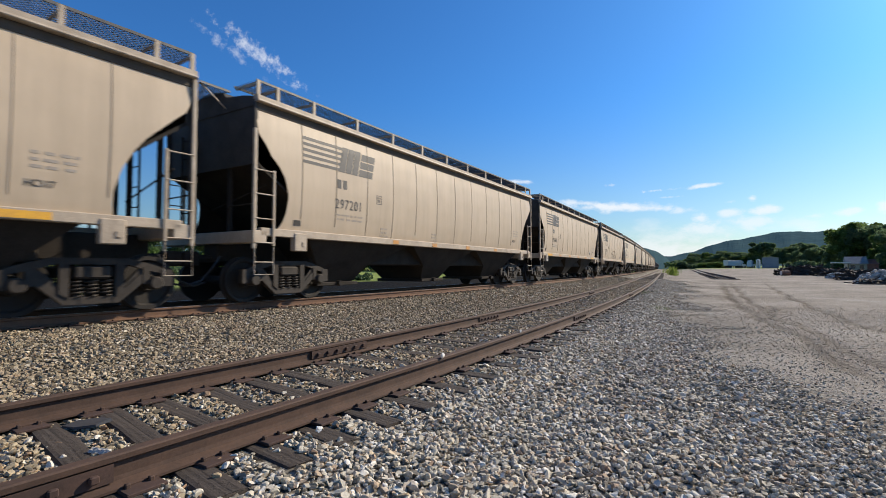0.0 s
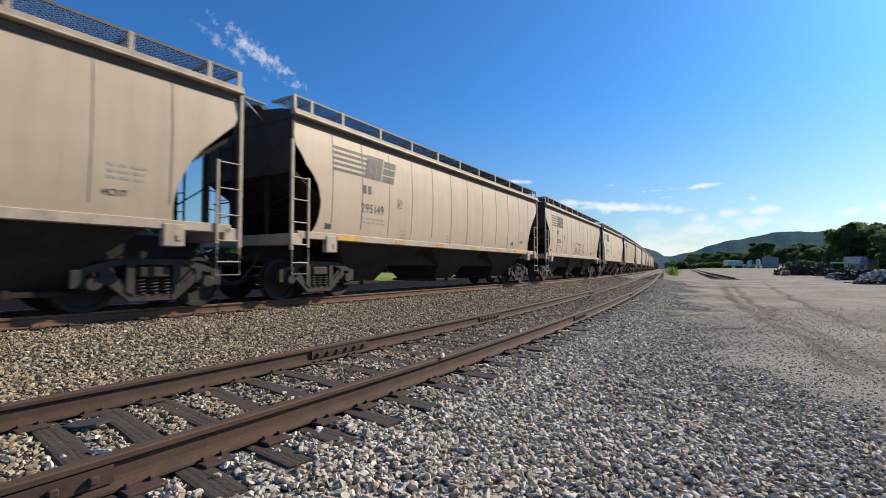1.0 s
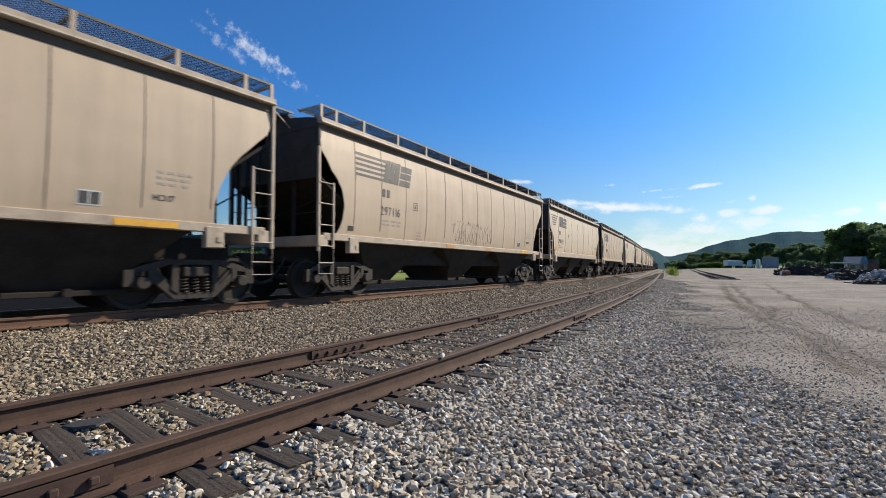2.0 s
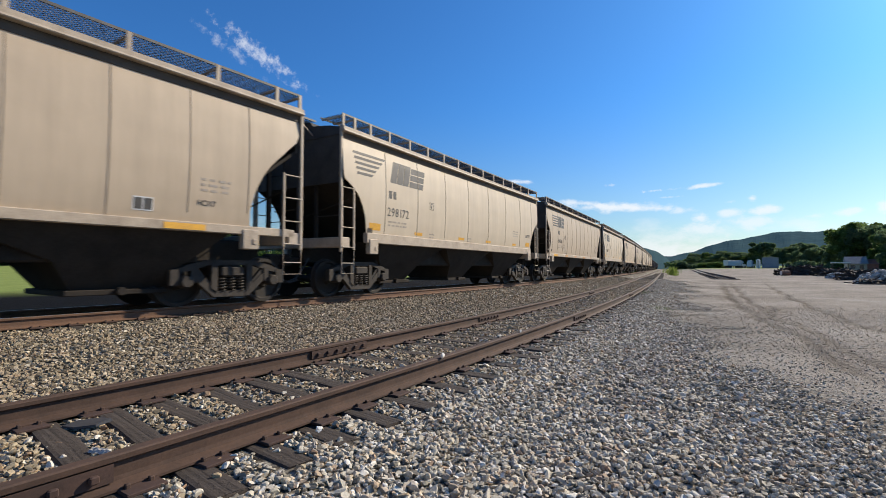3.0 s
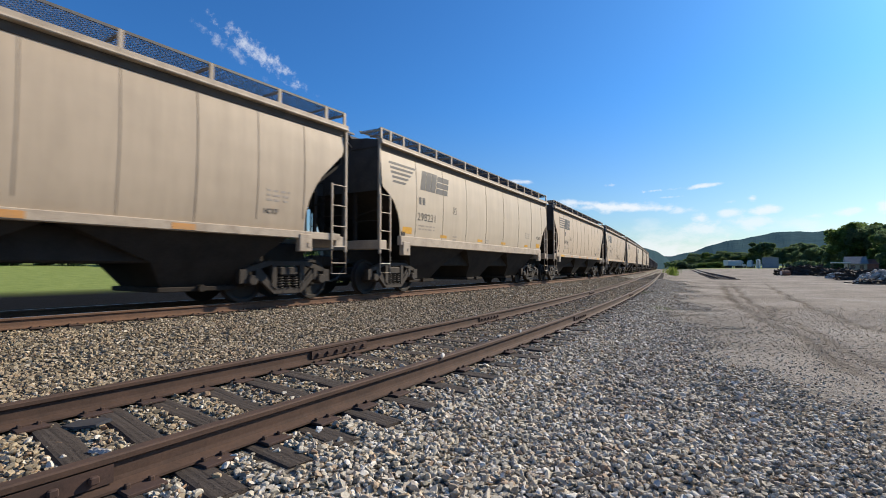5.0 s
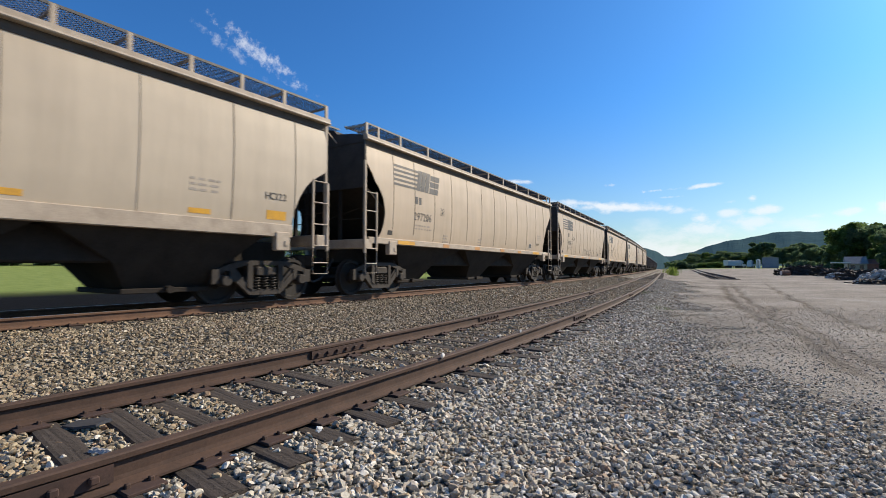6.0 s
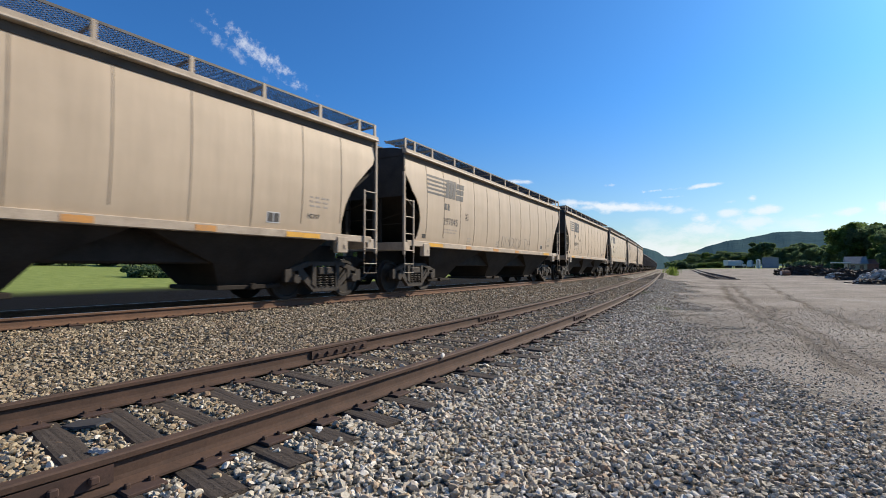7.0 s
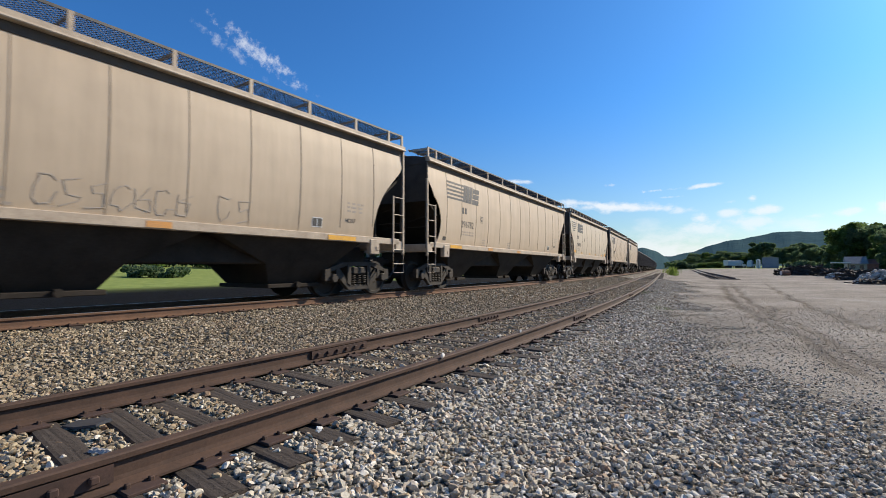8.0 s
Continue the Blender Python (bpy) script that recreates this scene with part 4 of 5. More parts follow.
def scrawl(car, y, z, width, height, seed, r=0.008):
    """Spray-painted loops and strokes."""
    rng = random.Random(seed)
    bm = bmesh.new()
    n = max(2, int(width / 0.30))
    for k in range(n):
        cx, pts = y + width * (k + 0.5) / n, []
        form = rng.randrange(4)
        if form == 0:
            raw = [(-0.4, 0.0), (-0.3, 0.95), (0.05, 0.35), (0.35, 1.0), (0.42, 0.05)]
        elif form == 1:
            raw = [(0.4, 0.95), (-0.35, 0.85), (-0.3, 0.5), (0.3, 0.48), (0.35, 0.1), (-0.4, 0.0)]
        elif form == 2:
            raw = [(0.45 * math.cos(q), 0.5 + 0.48 * math.sin(q)) for q in np.arange(0.6, 6.0, 0.6)]
        else:
            raw = [(-0.35, 1.0), (-0.3, 0.1), (0.3, 0.0), (0.35, 0.45), (-0.25, 0.5), (0.38, 0.95)]
        for ry, rz in raw:
            zz = z + height * min(1, max(0, rz + rng.uniform(-0.12, 0.12)))
            pts.append((side_x(zz) + 0.001, cx + 0.30 * (ry + rng.uniform(-0.12, 0.12)), zz))
        for a, b in zip(pts, pts[1:]):
            d = Vector((0, b[1] - a[1], b[2] - a[2]))
            if d.length < 1e-4:
                continue
            w = Vector((0, -d.z, d.y)).normalized() * r
            v = [bm.verts.new(Vector(p) + s * w + Vector((o, 0, 0))) for o in (0.005, -0.004) for p, s in ((a, -1), (a, 1), (b, 1), (b, -1))]
            for f in ((0, 1, 2, 3), (4, 5, 6, 7), (0, 1, 5, 4), (1, 2, 6, 5), (2, 3, 7, 6), (3, 0, 4, 7)):
                bm.faces.new([v[i] for i in f])
    part("graffiti", bm, LETTER_FAINT if seed % 2 else SEAM, car, "dark spray-painted scrawl")


def build_gondola():
    L = 14.2
    car = thing("open_coal_car", "dirty brown-grey open coal hopper car", "freight car", "train of hopper cars")
    for f in (1, -1):
        bm = bmesh.new()
        box(bm, min(f * 1.44, f * 1.50), max(f * 1.44, f * 1.50), 0.1, L - 0.1, 1.2, 3.3, 0.01)
        box(bm, min(f * 1.42, f * 1.58), max(f * 1.42, f * 1.58), 0.05, L - 0.05, 3.2, 3.36, 0.02)
        side = part("side_wall", bm, COAL_CAR, car)
        bm = bmesh.new()
        box(bm, min(f * 1.5, f * 1.59), max(f * 1.5, f * 1.59), -0.06, 0.06, 1.1, 3.22, 0.01)
        rib = part("rib", bm, COAL_CAR, side)
        rib.matrix_basis = pose(0, 0.2, 0)
        for k in range(1, 11):
            share("rib", rib, side, pose(0, 0.2 + (L - 0.4) * k / 10, 0))
    bm = bmesh.new()
    box(bm, -1.44, 1.44, 0.1, 0.16, 1.2, 3.3)
    box(bm, -1.44, 1.44, L - 0.16, L - 0.1, 1.2, 3.3)
    box(bm, -1.44, 1.44, 0.16, L - 0.16, 1.2, 2.9, 0.02)
    part("load_and_ends", bm, UNDER, car)
    bm = bmesh.new()
    box(bm, -0.24, 0.24, -0.9, L + 0.9, 0.8, 1.2, 0.02)
    prism(bm, ((2.6, 1.25), (3.6, 0.5), (5.2, 0.5), (6.6, 1.25)), -1.2, 1.2)
    prism(bm, ((L - 6.6, 1.25), (L - 5.2, 0.5), (L - 3.6, 0.5), (L - 2.6, 1.25)), -1.2, 1.2)
    part("underframe", bm, UNDER, car)
    for y in (1.4, L - 1.4):
        build_truck(car, y)
    return car, L


def build_train():
    """Cars in order from the one that leads the view at the start. Returns (car, its place along the line at the start, length)."""
    fancy, _ = build_hopper(False)
    stub, _ = build_hopper(True)
    coal, _ = build_gondola()
    many = tuple((y, 0.26) for y in (2.9, 4.4, 5.9, 7.4, 8.9, 10.4))
    cars = [  # short?, number, code, tape, data panel, graffiti
        (False, "297113", "HC117", ((L_TAPE, 0.85), (9.6, 0.3)), True, ()),
        (False, "297201", "HC117", tuple((y, 0.26) for y in (4.4, 6.4, 8.6, 10.9)), False, ()),
        (False, "295149", "HC117", ((1.35, 0.82), (3.6, 0.42), (5.75, 0.42), (8.0, 0.42), (10.3, 0.42), (L_TAPE, 0.95)), True, ()),
        (False, "297116", "HC117", ((5.6, 0.5), (8.6, 0.4), (L_TAPE, 0.7)), True, ((5.9, 1.55, 3.2, 0.75, 2),)),
        (True, "298172", "HC122", ((3.1, 0.4), (5.75, 0.4), (7.9, 0.42), (10.5, 0.4)), False, ()),
        (False, "296130", "HC117", ((1.42, 0.8), (3.9, 0.5), (6.2, 0.42), (8.7, 0.42), (11.0, 0.4)), False, ((3.2, 1.75, 0.7, 0.3, 3),)),
        (True, "298231", "HC122", ((3.1, 0.4), (5.75, 0.4), (7.9, 0.42), (10.5, 0.4)), False, ()),
        (False, "297206", "HC117", ((1.4, 0.82), (3.85, 0.38), (6.12, 0.4), (8.4, 0.4), (10.3, 0.38), (L_TAPE, 0.9)), True, ()),
        (False, "297045", "HC117", ((1.3, 0.85), (3.75, 0.4), (6.05, 0.5), (8.35, 0.4), (L_TAPE, 0.9)), True, ((6.9, 1.58, 2.2, 0.42, 5), (9.5, 1.56, 0.8, 0.5, 7))),
        (False, "296782", "HC117", ((1.42, 0.8), (4.4, 0.4), (7.4, 0.4)), True, ()),
        (True, "298118", "HC122", ((3.1, 0.4), (5.75, 0.4), (7.9, 0.42), (10.5, 0.4)), False, ()),
        (False, "295120", "HC117", many, True, ()),
        (False, "297300", "HC117", many, True, ()),
    ]
    out, s = [], 5.63 - LONG - GAP
    for short, number, code, tape, square, art in cars:
        proto, L = (stub, SHORT) if short else (fancy, LONG)
        car = copy_thing(proto, Matrix())
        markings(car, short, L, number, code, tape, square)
        for a in art:
            scrawl(car, *a)
        if art:
            car["label"] = "tan covered hopper car with spray-painted graffiti"
        elif short:
            car["label"] = "shorter cream covered hopper car with orange panels"
        out.append((car, s, L))
        s += L + GAP
    for k in range(11):
        car = copy_thing(coal, Matrix())
        out.append((car, s, 14.2))
        s += 14.2 + 1.8
    for proto in (fancy, stub, coal):
        for o in (*proto.children_recursive, proto):
            bpy.data.objects.remove(o)
    return out


L_TAPE = LONG - 2.75
TRAIN = build_train()
# way that the train has gone by each time
GONE_T = (0.0, 0.5, 1.0, 1.5, 2.2, 3.0, 3.5, 4.0, 4.5, 5.2, 6.0, 6.5, 7.0, 7.5, 8.0)
GONE_D = (0.0, 7.75, 15.85, 23.95, 35.1, 47.9, 55.2, 63.40, 70.68, 82.0, 94.66, 102.4, 109.74, 118.1, 125.3)


def gone(t):
    return float(np.interp(t, GONE_T, GONE_D))


# ---- distance: hills, woods, yard clutter ----
def polar(az, d, z=None):
    x, y = d * math.sin(radians(az)), d * math.cos(radians(az))
    return x, y, float(ground_z(x, y)) if z is None else z


def build_hills():
    rng = np.random.default_rng(3)
    for name, label, d0, d1, az_pts, el_pts, rough in (
            ("ridge", "long wooded mountain ridge behind the yard", 900, 2300, (-110, -40, -12, -8, -6, -4, -2, 0.4, 2.7, 6, 12, 30, 70),
             (0.03, 0.026, 0.023, 0.0235, 0.033, 0.045, 0.054, 0.062, 0.0665, 0.064, 0.058, 0.05, 0.04), 2.2),
            ("hill", "low dark wooded hill beyond the train", 420, 820, (-120, -60, -30, -14, -11.2, -9.6, -8.6, -7.2, -5),
             (0.05, 0.055, 0.05, 0.043, 0.043, 0.038, 0.026, 0.011, 0.0), 1.6)):
        az = np.arange(az_pts[0], az_pts[-1], 0.14)
        el = np.interp(az, az_pts, el_pts)
        rows = 13
        co = []
        for k in range(rows):
            t = k / (rows - 1)
            d = d0 + (d1 - d0) * t
            rise = np.sin(min(1.0, t / 0.85) * np.pi / 2) ** 1.3
            z = EYE_Z - 6 * (1 - t) + el * d1 * 0.85 * rise * (d / d1 * 0.15 + 0.85)
            z = z + rng.normal(0, rough * 0.10, len(az)) * rise + 2.0 * np.sin(az * 1.3 + d * 0.003) * rise + 1.2 * np.sin(az * 3.1 + d * 0.005) * rise
            a = np.radians(az + rng.normal(0, 0.03, len(az)))
            co.append(np.stack([d * np.sin(a), d * np.cos(a), z], 1))
        w = len(az)
        i = (np.arange(rows - 1)[:, None] * w + np.arange(w - 1)[None, :]).ravel()
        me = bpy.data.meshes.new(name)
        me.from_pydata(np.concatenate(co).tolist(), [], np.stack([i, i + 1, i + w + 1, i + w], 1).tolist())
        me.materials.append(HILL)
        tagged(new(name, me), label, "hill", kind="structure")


build_hills()


def leaf_cloud(bm, blobs, count, size, rng):
    for _ in range(count):
        (cx, cy, cz), r = blobs[rng.randrange(len(blobs))]
        u = Vector((rng.gauss(0, 1), rng.gauss(0, 1), rng.gauss(0, 1))).normalized() * r * rng.uniform(0.55, 1.08)
        c = Vector((cx, cy, cz)) + Vector((u.x, u.y, u.z * 0.8))
        q = Euler((rng.uniform(-1.2, 1.2), rng.uniform(-1.2, 1.2), rng.uniform(0, 6.3)))
        s = size * rng.uniform(0.6, 1.35)
        v = [bm.verts.new(c + q.to_matrix() @ Vector(p)) for p in ((-s, -s * 0.6, 0), (0, -s * 0.7, s * 0.25), (s, 0, -s * 0.1), (s * 0.2, s * 0.8, s * 0.2), (-s * 0.8, s * 0.5, -s * 0.1))]
        bm.faces.new(v)


def build_tree(height, spread, seed, leaves, material, size=0.32):
    rng = random.Random(seed)
    tree = thing("tree", "full green summer tree at the wood's edge", "tree", "trees round the yard")
    bm = bmesh.new()
    rod(bm, (0, 0, -0.5), (0.1, 0.05, height * 0.35), height * 0.022, 8, height * 0.016)
    rod(bm, (0.1, 0.05, height * 0.34), (0.0, -0.1, height * 0.85), height * 0.016, 7, height * 0.004)
    blobs = [((0, 0, height * 0.82), spread * 0.42), ((0, 0, height * 0.6), spread * 0.55)]
    for k in range(13):
        a, z = k * 2.4 + rng.uniform(-0.4, 0.4), height * rng.uniform(0.26, 0.84)
        reach = spread * rng.uniform(0.45, 0.95) * math.cos(max(0, (z / height - 0.5)) * 2.2)
        tip = (reach * math.cos(a), reach * math.sin(a), z + height * 0.07)
        rod(bm, (0.05, 0, z - height * 0.09), tip, height * 0.007, 5, height * 0.0025)
        blobs.append((tip, spread * rng.uniform(0.24, 0.42)))
    part("trunk", bm, BARK, tree)
    bm = bmesh.new()
    leaf_cloud(bm, blobs, leaves, size, rng)
    part("crown", bm, material, tree)
    return tree


def build_bush(seed, material, leaves=700):
    rng = random.Random(seed)
    bush = thing("bush", "dense green bush at the wood's edge", "bush", "bushes round the yard")
    bm = bmesh.new()
    blobs = [((rng.uniform(-1.6, 1.6), rng.uniform(-1, 1), rng.uniform(0.3, 1.3)), rng.uniform(0.6, 1.1)) for _ in range(7)]
    for (x, y, z), _ in blobs:
        rod(bm, (x * 0.3, y * 0.3, -0.3), (x, y, z), 0.04, 5, 0.015)
    part("stems", bm, BARK, bush)
    bm = bmesh.new()
    leaf_cloud(bm, blobs, leaves, 0.20, rng)
    part("foliage", bm, material, bush)
    return bush


def plant(protos, rows, rng, grow):
    for az, d, size in rows:
        p = protos[rng.randrange(len(protos))]
        x, y, z = polar(az, d)
        s = size * rng.uniform(*grow)
        copy_thing(p, Matrix.Translation((x, y, z - 0.1)) @ Matrix.Rotation(rng.uniform(0, 6.3), 4, "Z") @ Matrix.Diagonal((s * rng.uniform(0.9, 1.15), s, s, 1)))


def build_woods():
    rng = random.Random(11)
    protos = [build_tree(12, 4.6, 1, 9000, LEAF, 0.24), build_tree(12, 4.0, 2, 8000, LEAF, 0.24), build_tree(12, 5.2, 3, 9400, LEAF, 0.24), build_tree(12, 4.4, 4, 8000, LEAF_PALE, 0.24)]
    bushes = [build_bush(21, LEAF), build_bush(22, LEAF_PALE), build_bush(23, LEAF)]
    big = [(7.0, 150, 1.36), (7.5, 148, 1.46), (8.0, 152, 1.45), (8.7, 146, 1.34), (9.4, 150, 1.30), (9.9, 140, 1.2), (10.8, 135, 1.25), (12, 130, 1.3), (13.5, 130, 1.3),
           (9.6, 128, 0.95), (10.4, 120, 1.0), (6.3, 165, 0.95), (7.9, 172, 1.5), (8.8, 170, 1.5), (15, 130, 1.4), (17.5, 135, 1.3), (20, 130, 1.3)]
    plant(protos, [(a, d, 0.70 * s) for a, d, s in big], rng, (0.96, 1.05))
    row = [(a, 300 + rng.uniform(-12, 12), 0.62 + 0.15 * math.sin(a * 1.7)) for a in np.arange(-5.9, -0.6, 0.42)]
    row += [(a, 295 + rng.uniform(-12, 12), 0.95 + 0.2 * math.sin(a * 2.3)) for a in np.arange(0.0, 6.2, 0.4)]
    row += [(a, 215 + rng.uniform(-12, 12), 0.6 + 0.12 * math.sin(a * 3.1)) for a in np.arange(3.1, 6.0, 0.55)]
    row += [(a, 400 + rng.uniform(-20, 20), 0.6) for a in np.arange(-8.3, -5.6, 0.4)]
    row += [(a, 345 + rng.uniform(-20, 20), 0.8) for a in np.arange(-5.6, 6.0, 0.55)]
    plant(protos, row, rng, (0.85, 1.12))
    left = [(a, 105 + rng.uniform(-15, 18), 0.65) for a in np.arange(-84, -13, 2.3)]
    plant(protos, left, rng, (0.75, 1.15))
    low = [(a, 142 + rng.uniform(-5, 5), 1.2) for a in np.arange(5.4, 12, 0.55)] + [(a, 284 + rng.uniform(-4, 4), 1.6) for a in np.arange(-5.9, -3.0, 0.36)]
    low += [(a, 205 + rng.uniform(-8, 8), 1.5) for a in np.arange(3.0, 6.2, 0.42)] + [(a, 92 + rng.uniform(-5, 5), 1.5) for a in np.arange(-84, -14, 2.4)]
    low += [(a, 320, 2.4) for a in np.arange(-7.6, -5.8, 0.3)]
    plant(bushes, low, rng, (0.8, 1.2))
    hedge = [(-67.0, 54, 0.72), (-65.2, 54, 0.66), (-63.5, 54, 0.7), (-46.2, 53, 0.6), (-44.0, 53, 0.62)]
    plant(bushes, hedge, rng, (0.95, 1.05))
    for proto in protos + bushes:
        for o in (*proto.children_recursive, proto):
            bpy.data.objects.remove(o)


build_woods()


def build_weeds():
    rng = random.Random(8)
    bm = bmesh.new()
    spots = [(-7.75, 86, 0.55, 150, 1.5), (-7.95, 96, 0.7, 110, 1.2), (-7.6, 80, 0.5, 60, 0.7), (-8.0, 120, 2.0, 160, 1.2), (-8.9, 14.3, 0.25, 26, 0.12), (-10.5, 22, 0.4, 30, 0.16)]
    for az, d, r, n, h in spots:
        cx, cy, _ = polar(az, d)
        for _ in range(n):
            x, y = cx + rng.gauss(0, r * 0.5), cy + rng.gauss(0, r)
            z = float(ground_z(x, y))
            hh, a = h * rng.uniform(0.5, 1.1), rng.uniform(0, 6.3)
            lean = Vector((math.cos(a), math.sin(a), 0)) * hh * rng.uniform(0.1, 0.45)
            w = Vector((-math.sin(a), math.cos(a), 0)) * max(0.006, hh * 0.028)
            p = Vector((x, y, z - 0.02))
            m = p + lean * 0.4 + Vector((0, 0, hh * 0.6))
            t = p + lean + Vector((0, 0, hh))
            v = [bm.verts.new(c) for c in (p - w, p + w, m + w * 0.8, m - w * 0.8, t)]
            bm.faces.new(v[:4])
            bm.faces.new((v[3], v[2], v[4]))
    tagged(part("weeds", bm, GRASS_BLADE), "tall yellow-green weeds along the track edge", "weeds", kind="stuff")


build_weeds()


def build_yard_track():
    track = thing("yard_track", "old dark yard rails sunk in the dirt", "railway track", kind="structure")
    way = Vector((math.sin(radians(-6.75)), math.cos(radians(-6.75)), 0))
    right = Vector((way.y, -way.x, 0))
    start = Vector((-2.75, 56.5, 0))
    for side in (-1, 1):
        bm = bmesh.new()
        prev = first = None
        for d in [*np.arange(0, 100, 4.0), *np.arange(100, 330, 12.0)]:
            p = start + way * d + right * side * 0.753
            base = float(ground_z(p.x, p.y)) + 0.02
            ring = [bm.verts.new((p.x + a * right.x * 1.4, p.y + a * right.y * 1.4, base + b * 1.2)) for a, b in RAIL_PROFILE]
            if prev:
                for i in range(len(ring)):
                    bm.faces.new((prev[i], prev[(i + 1) % len(ring)], ring[(i + 1) % len(ring)], ring[i]))
            else:
                first = ring
            prev = ring
        bm.faces.new(first)
        bm.faces.new(prev)
        part("rail", bm, RUST_DARK, track)
    bm = bmesh.new()
    tie_mesh(bm, 9)
    tie = part("tie", bm, TIE, track)
    for k in range(90):
        p = start + way * (k * 0.62 + 0.3)
        m = Matrix.Translation((p.x, p.y, float(ground_z(p.x, p.y)) + 0.035)) @ Matrix.Rotation(radians(6.75), 4, "Z")
        if k == 0:
            tie.matrix_basis = m
        else:
            share("tie", tie, track, m)


build_yard_track()


def build_lorry(az, d, turn, long_body, label):
    x, y, z = polar(az, d)
    lorry = thing("lorry", label, "truck", at=Matrix.Translation((x, y, z)) @ Matrix.Rotation(radians(turn), 4, "Z"))
    if long_body:
        bm = bmesh.new()
        box(bm, 0, 8.6, -1.25, 1.25, 1.2, 3.9, 0.06)
        part("trailer_box", bm, WHITE, lorry, "white box trailer body")
        bm = bmesh.new()
        box(bm, 0.2, 9.5, -0.5, 0.5, 0.85, 1.2, 0.03)
        part("chassis", bm, UNDER, lorry)
    cx = 8.9 if long_body else 0.0
    bm = bmesh.new()
    box(bm, cx, cx + 1.7, -1.15, 1.15, 0.7, 3.1, 0.12)
    box(bm, cx + 1.6, cx + 3.0, -1.0, 1.0, 0.7, 1.9, 0.14)
    box(bm, cx + 0.1, cx + 1.2, -1.0, 1.0, 3.05, 3.7, 0.2)
    cab = part("cab", bm, WHITE, lorry, "white bonneted cab")
    bm = bmesh.new()
    for f in (-1, 1):
        box(bm, cx + 0.75, cx + 1.5, min(f * 1.15, f * 1.165), max(f * 1.15, f * 1.165), 1.95, 2.75)
    box(bm, cx + 1.69, cx + 1.71, -0.95, 0.95, 2.0, 2.8)
    part("window", bm, GLASS_DARK, cab)
    for wx in ((1.2, 2.3, 7.6, 8.8) if long_body else ()) + (cx + 0.4, cx + 2.3):
        for f in (-1, 1):
            bm = bmesh.new()
            rod(bm, (0, f * 0.85, 0), (0, f * 1.2, 0), 0.5, 14)
            rod(bm, (0, f * 1.2, 0), (0, f * 1.22, 0), 0.25, 10)
            part("wheel", bm, HOSE, lorry).matrix_basis = pose(wx, 0, 0.5)


build_lorry(-2.82, 272, 50, True, "white box trailer truck parked across the yard")
build_lorry(-0.75, 268, 60, False, "white truck cab parked beside the trailer")


def build_buildings():
    # metal shed
    x, y, z = polar(0.35, 255)
    shed = thing("metal_shed", "long blue-grey sheet metal shed behind the yard", "shed", at=Matrix.Translation((x, y, z)))
    bm = bmesh.new()
    box(bm, 0, 6, 0, 14, -0.5, 4.8)
    part("wall", bm, SIDING_BLUE, shed)
    for k in range(13):
        bm = bmesh.new()
        box(bm, k * 0.5 - 0.03, k * 0.5 + 0.03, -0.07, 0.0, -0.5, 4.8)
        part("panel_rib", bm, SIDING_BLUE, shed)
    bm = bmesh.new()
    v = [bm.verts.new(p) for p in ((-0.3, -0.3, 4.8), (6.3, -0.3, 4.8), (6.3, 14.3, 4.8), (-0.3, 14.3, 4.8), (3, -0.3, 5.3), (3, 14.3, 5.3))]
    for f in ((0, 1, 4), (1, 2, 5, 4), (2, 3, 5), (3, 0, 4, 5), (0, 1, 2, 3)):
        bm.faces.new([v[i] for i in f])
    part("roof", bm, ROOF_GREY, shed)
    # white tank
    x, y, z = polar(0.02, 250)
    tank = thing("storage_tank", "upright white storage tank beside the shed", "tank", at=Matrix.Translation((x, y, z)))
    bm = bmesh.new()
    rod(bm, (0, 0, -0.3), (0, 0, 3.6), 0.8, 18)
    rod(bm, (0, 0, 3.6), (0, 0, 4.0), 0.8, 18, 0.25)
    part("shell", bm, WHITE, tank)
    bm = bmesh.new()
    rod(bm, (0.2, -0.83, 0), (0.2, -0.83, 3.8), 0.05, 5)
    rod(bm, (-0.2, -0.83, 0), (-0.2, -0.83, 3.8), 0.05, 5)
    part("ladder", bm, CAST, tank)
    # house
    x, y, z = polar(6.85, 124)
    house = thing("house", "small house with grey gabled roof and red wing", "house", at=Matrix.Translation((x, y, z)) @ Matrix.Diagonal((0.66, 0.66, 0.66, 1)))
    bm = bmesh.new()
    box(bm, 0, 4.6, 0, 6, -0.3, 2.6)
    part("wall", bm, TRIM, house)
    bm = bmesh.new()
    box(bm, 4.6, 7.2, 0.6, 6, -0.3, 2.4)
    wing = part("wing", bm, BRICK_RED, house, "reddish clad wing")
    bm = bmesh.new()
    prism(bm, ((-0.4, 2.5), (6.4, 2.5), (3.0, 4.7)), -0.3, 4.9)
    part("roof", bm, ROOF_GREY, house)
    bm = bmesh.new()
    prism(bm, ((0.3, 2.38), (6.3, 2.38), (3.3, 3.9)), 4.95, 7.5)
    part("roof", bm, BRICK_RED, wing)
    for wx in (0.9, 2.9):
        bm = bmesh.new()
        box(bm, wx, wx + 0.9, -0.04, 0.02, 1.0, 2.1)
        part("window", bm, GLASS_DARK, house)
    # open shelter
    x, y, z = polar(5.75, 118)
    shelter = thing("shelter", "low open shelter with a pale flat roof", "shelter", at=Matrix.Translation((x, y, z)))
    bm = bmesh.new()
    box(bm, 0, 2.9, 0, 2.4, 1.75, 1.95, 0.03)
    part("roof", bm, WHITE, shelter)
    for px in (0.15, 2.7):
        for py in (0.15, 2.2):
            bm = bmesh.new()
            box(bm, px, px + 0.1, py, py + 0.1, -0.2, 1.75)
            part("post", bm, BARK, shelter)


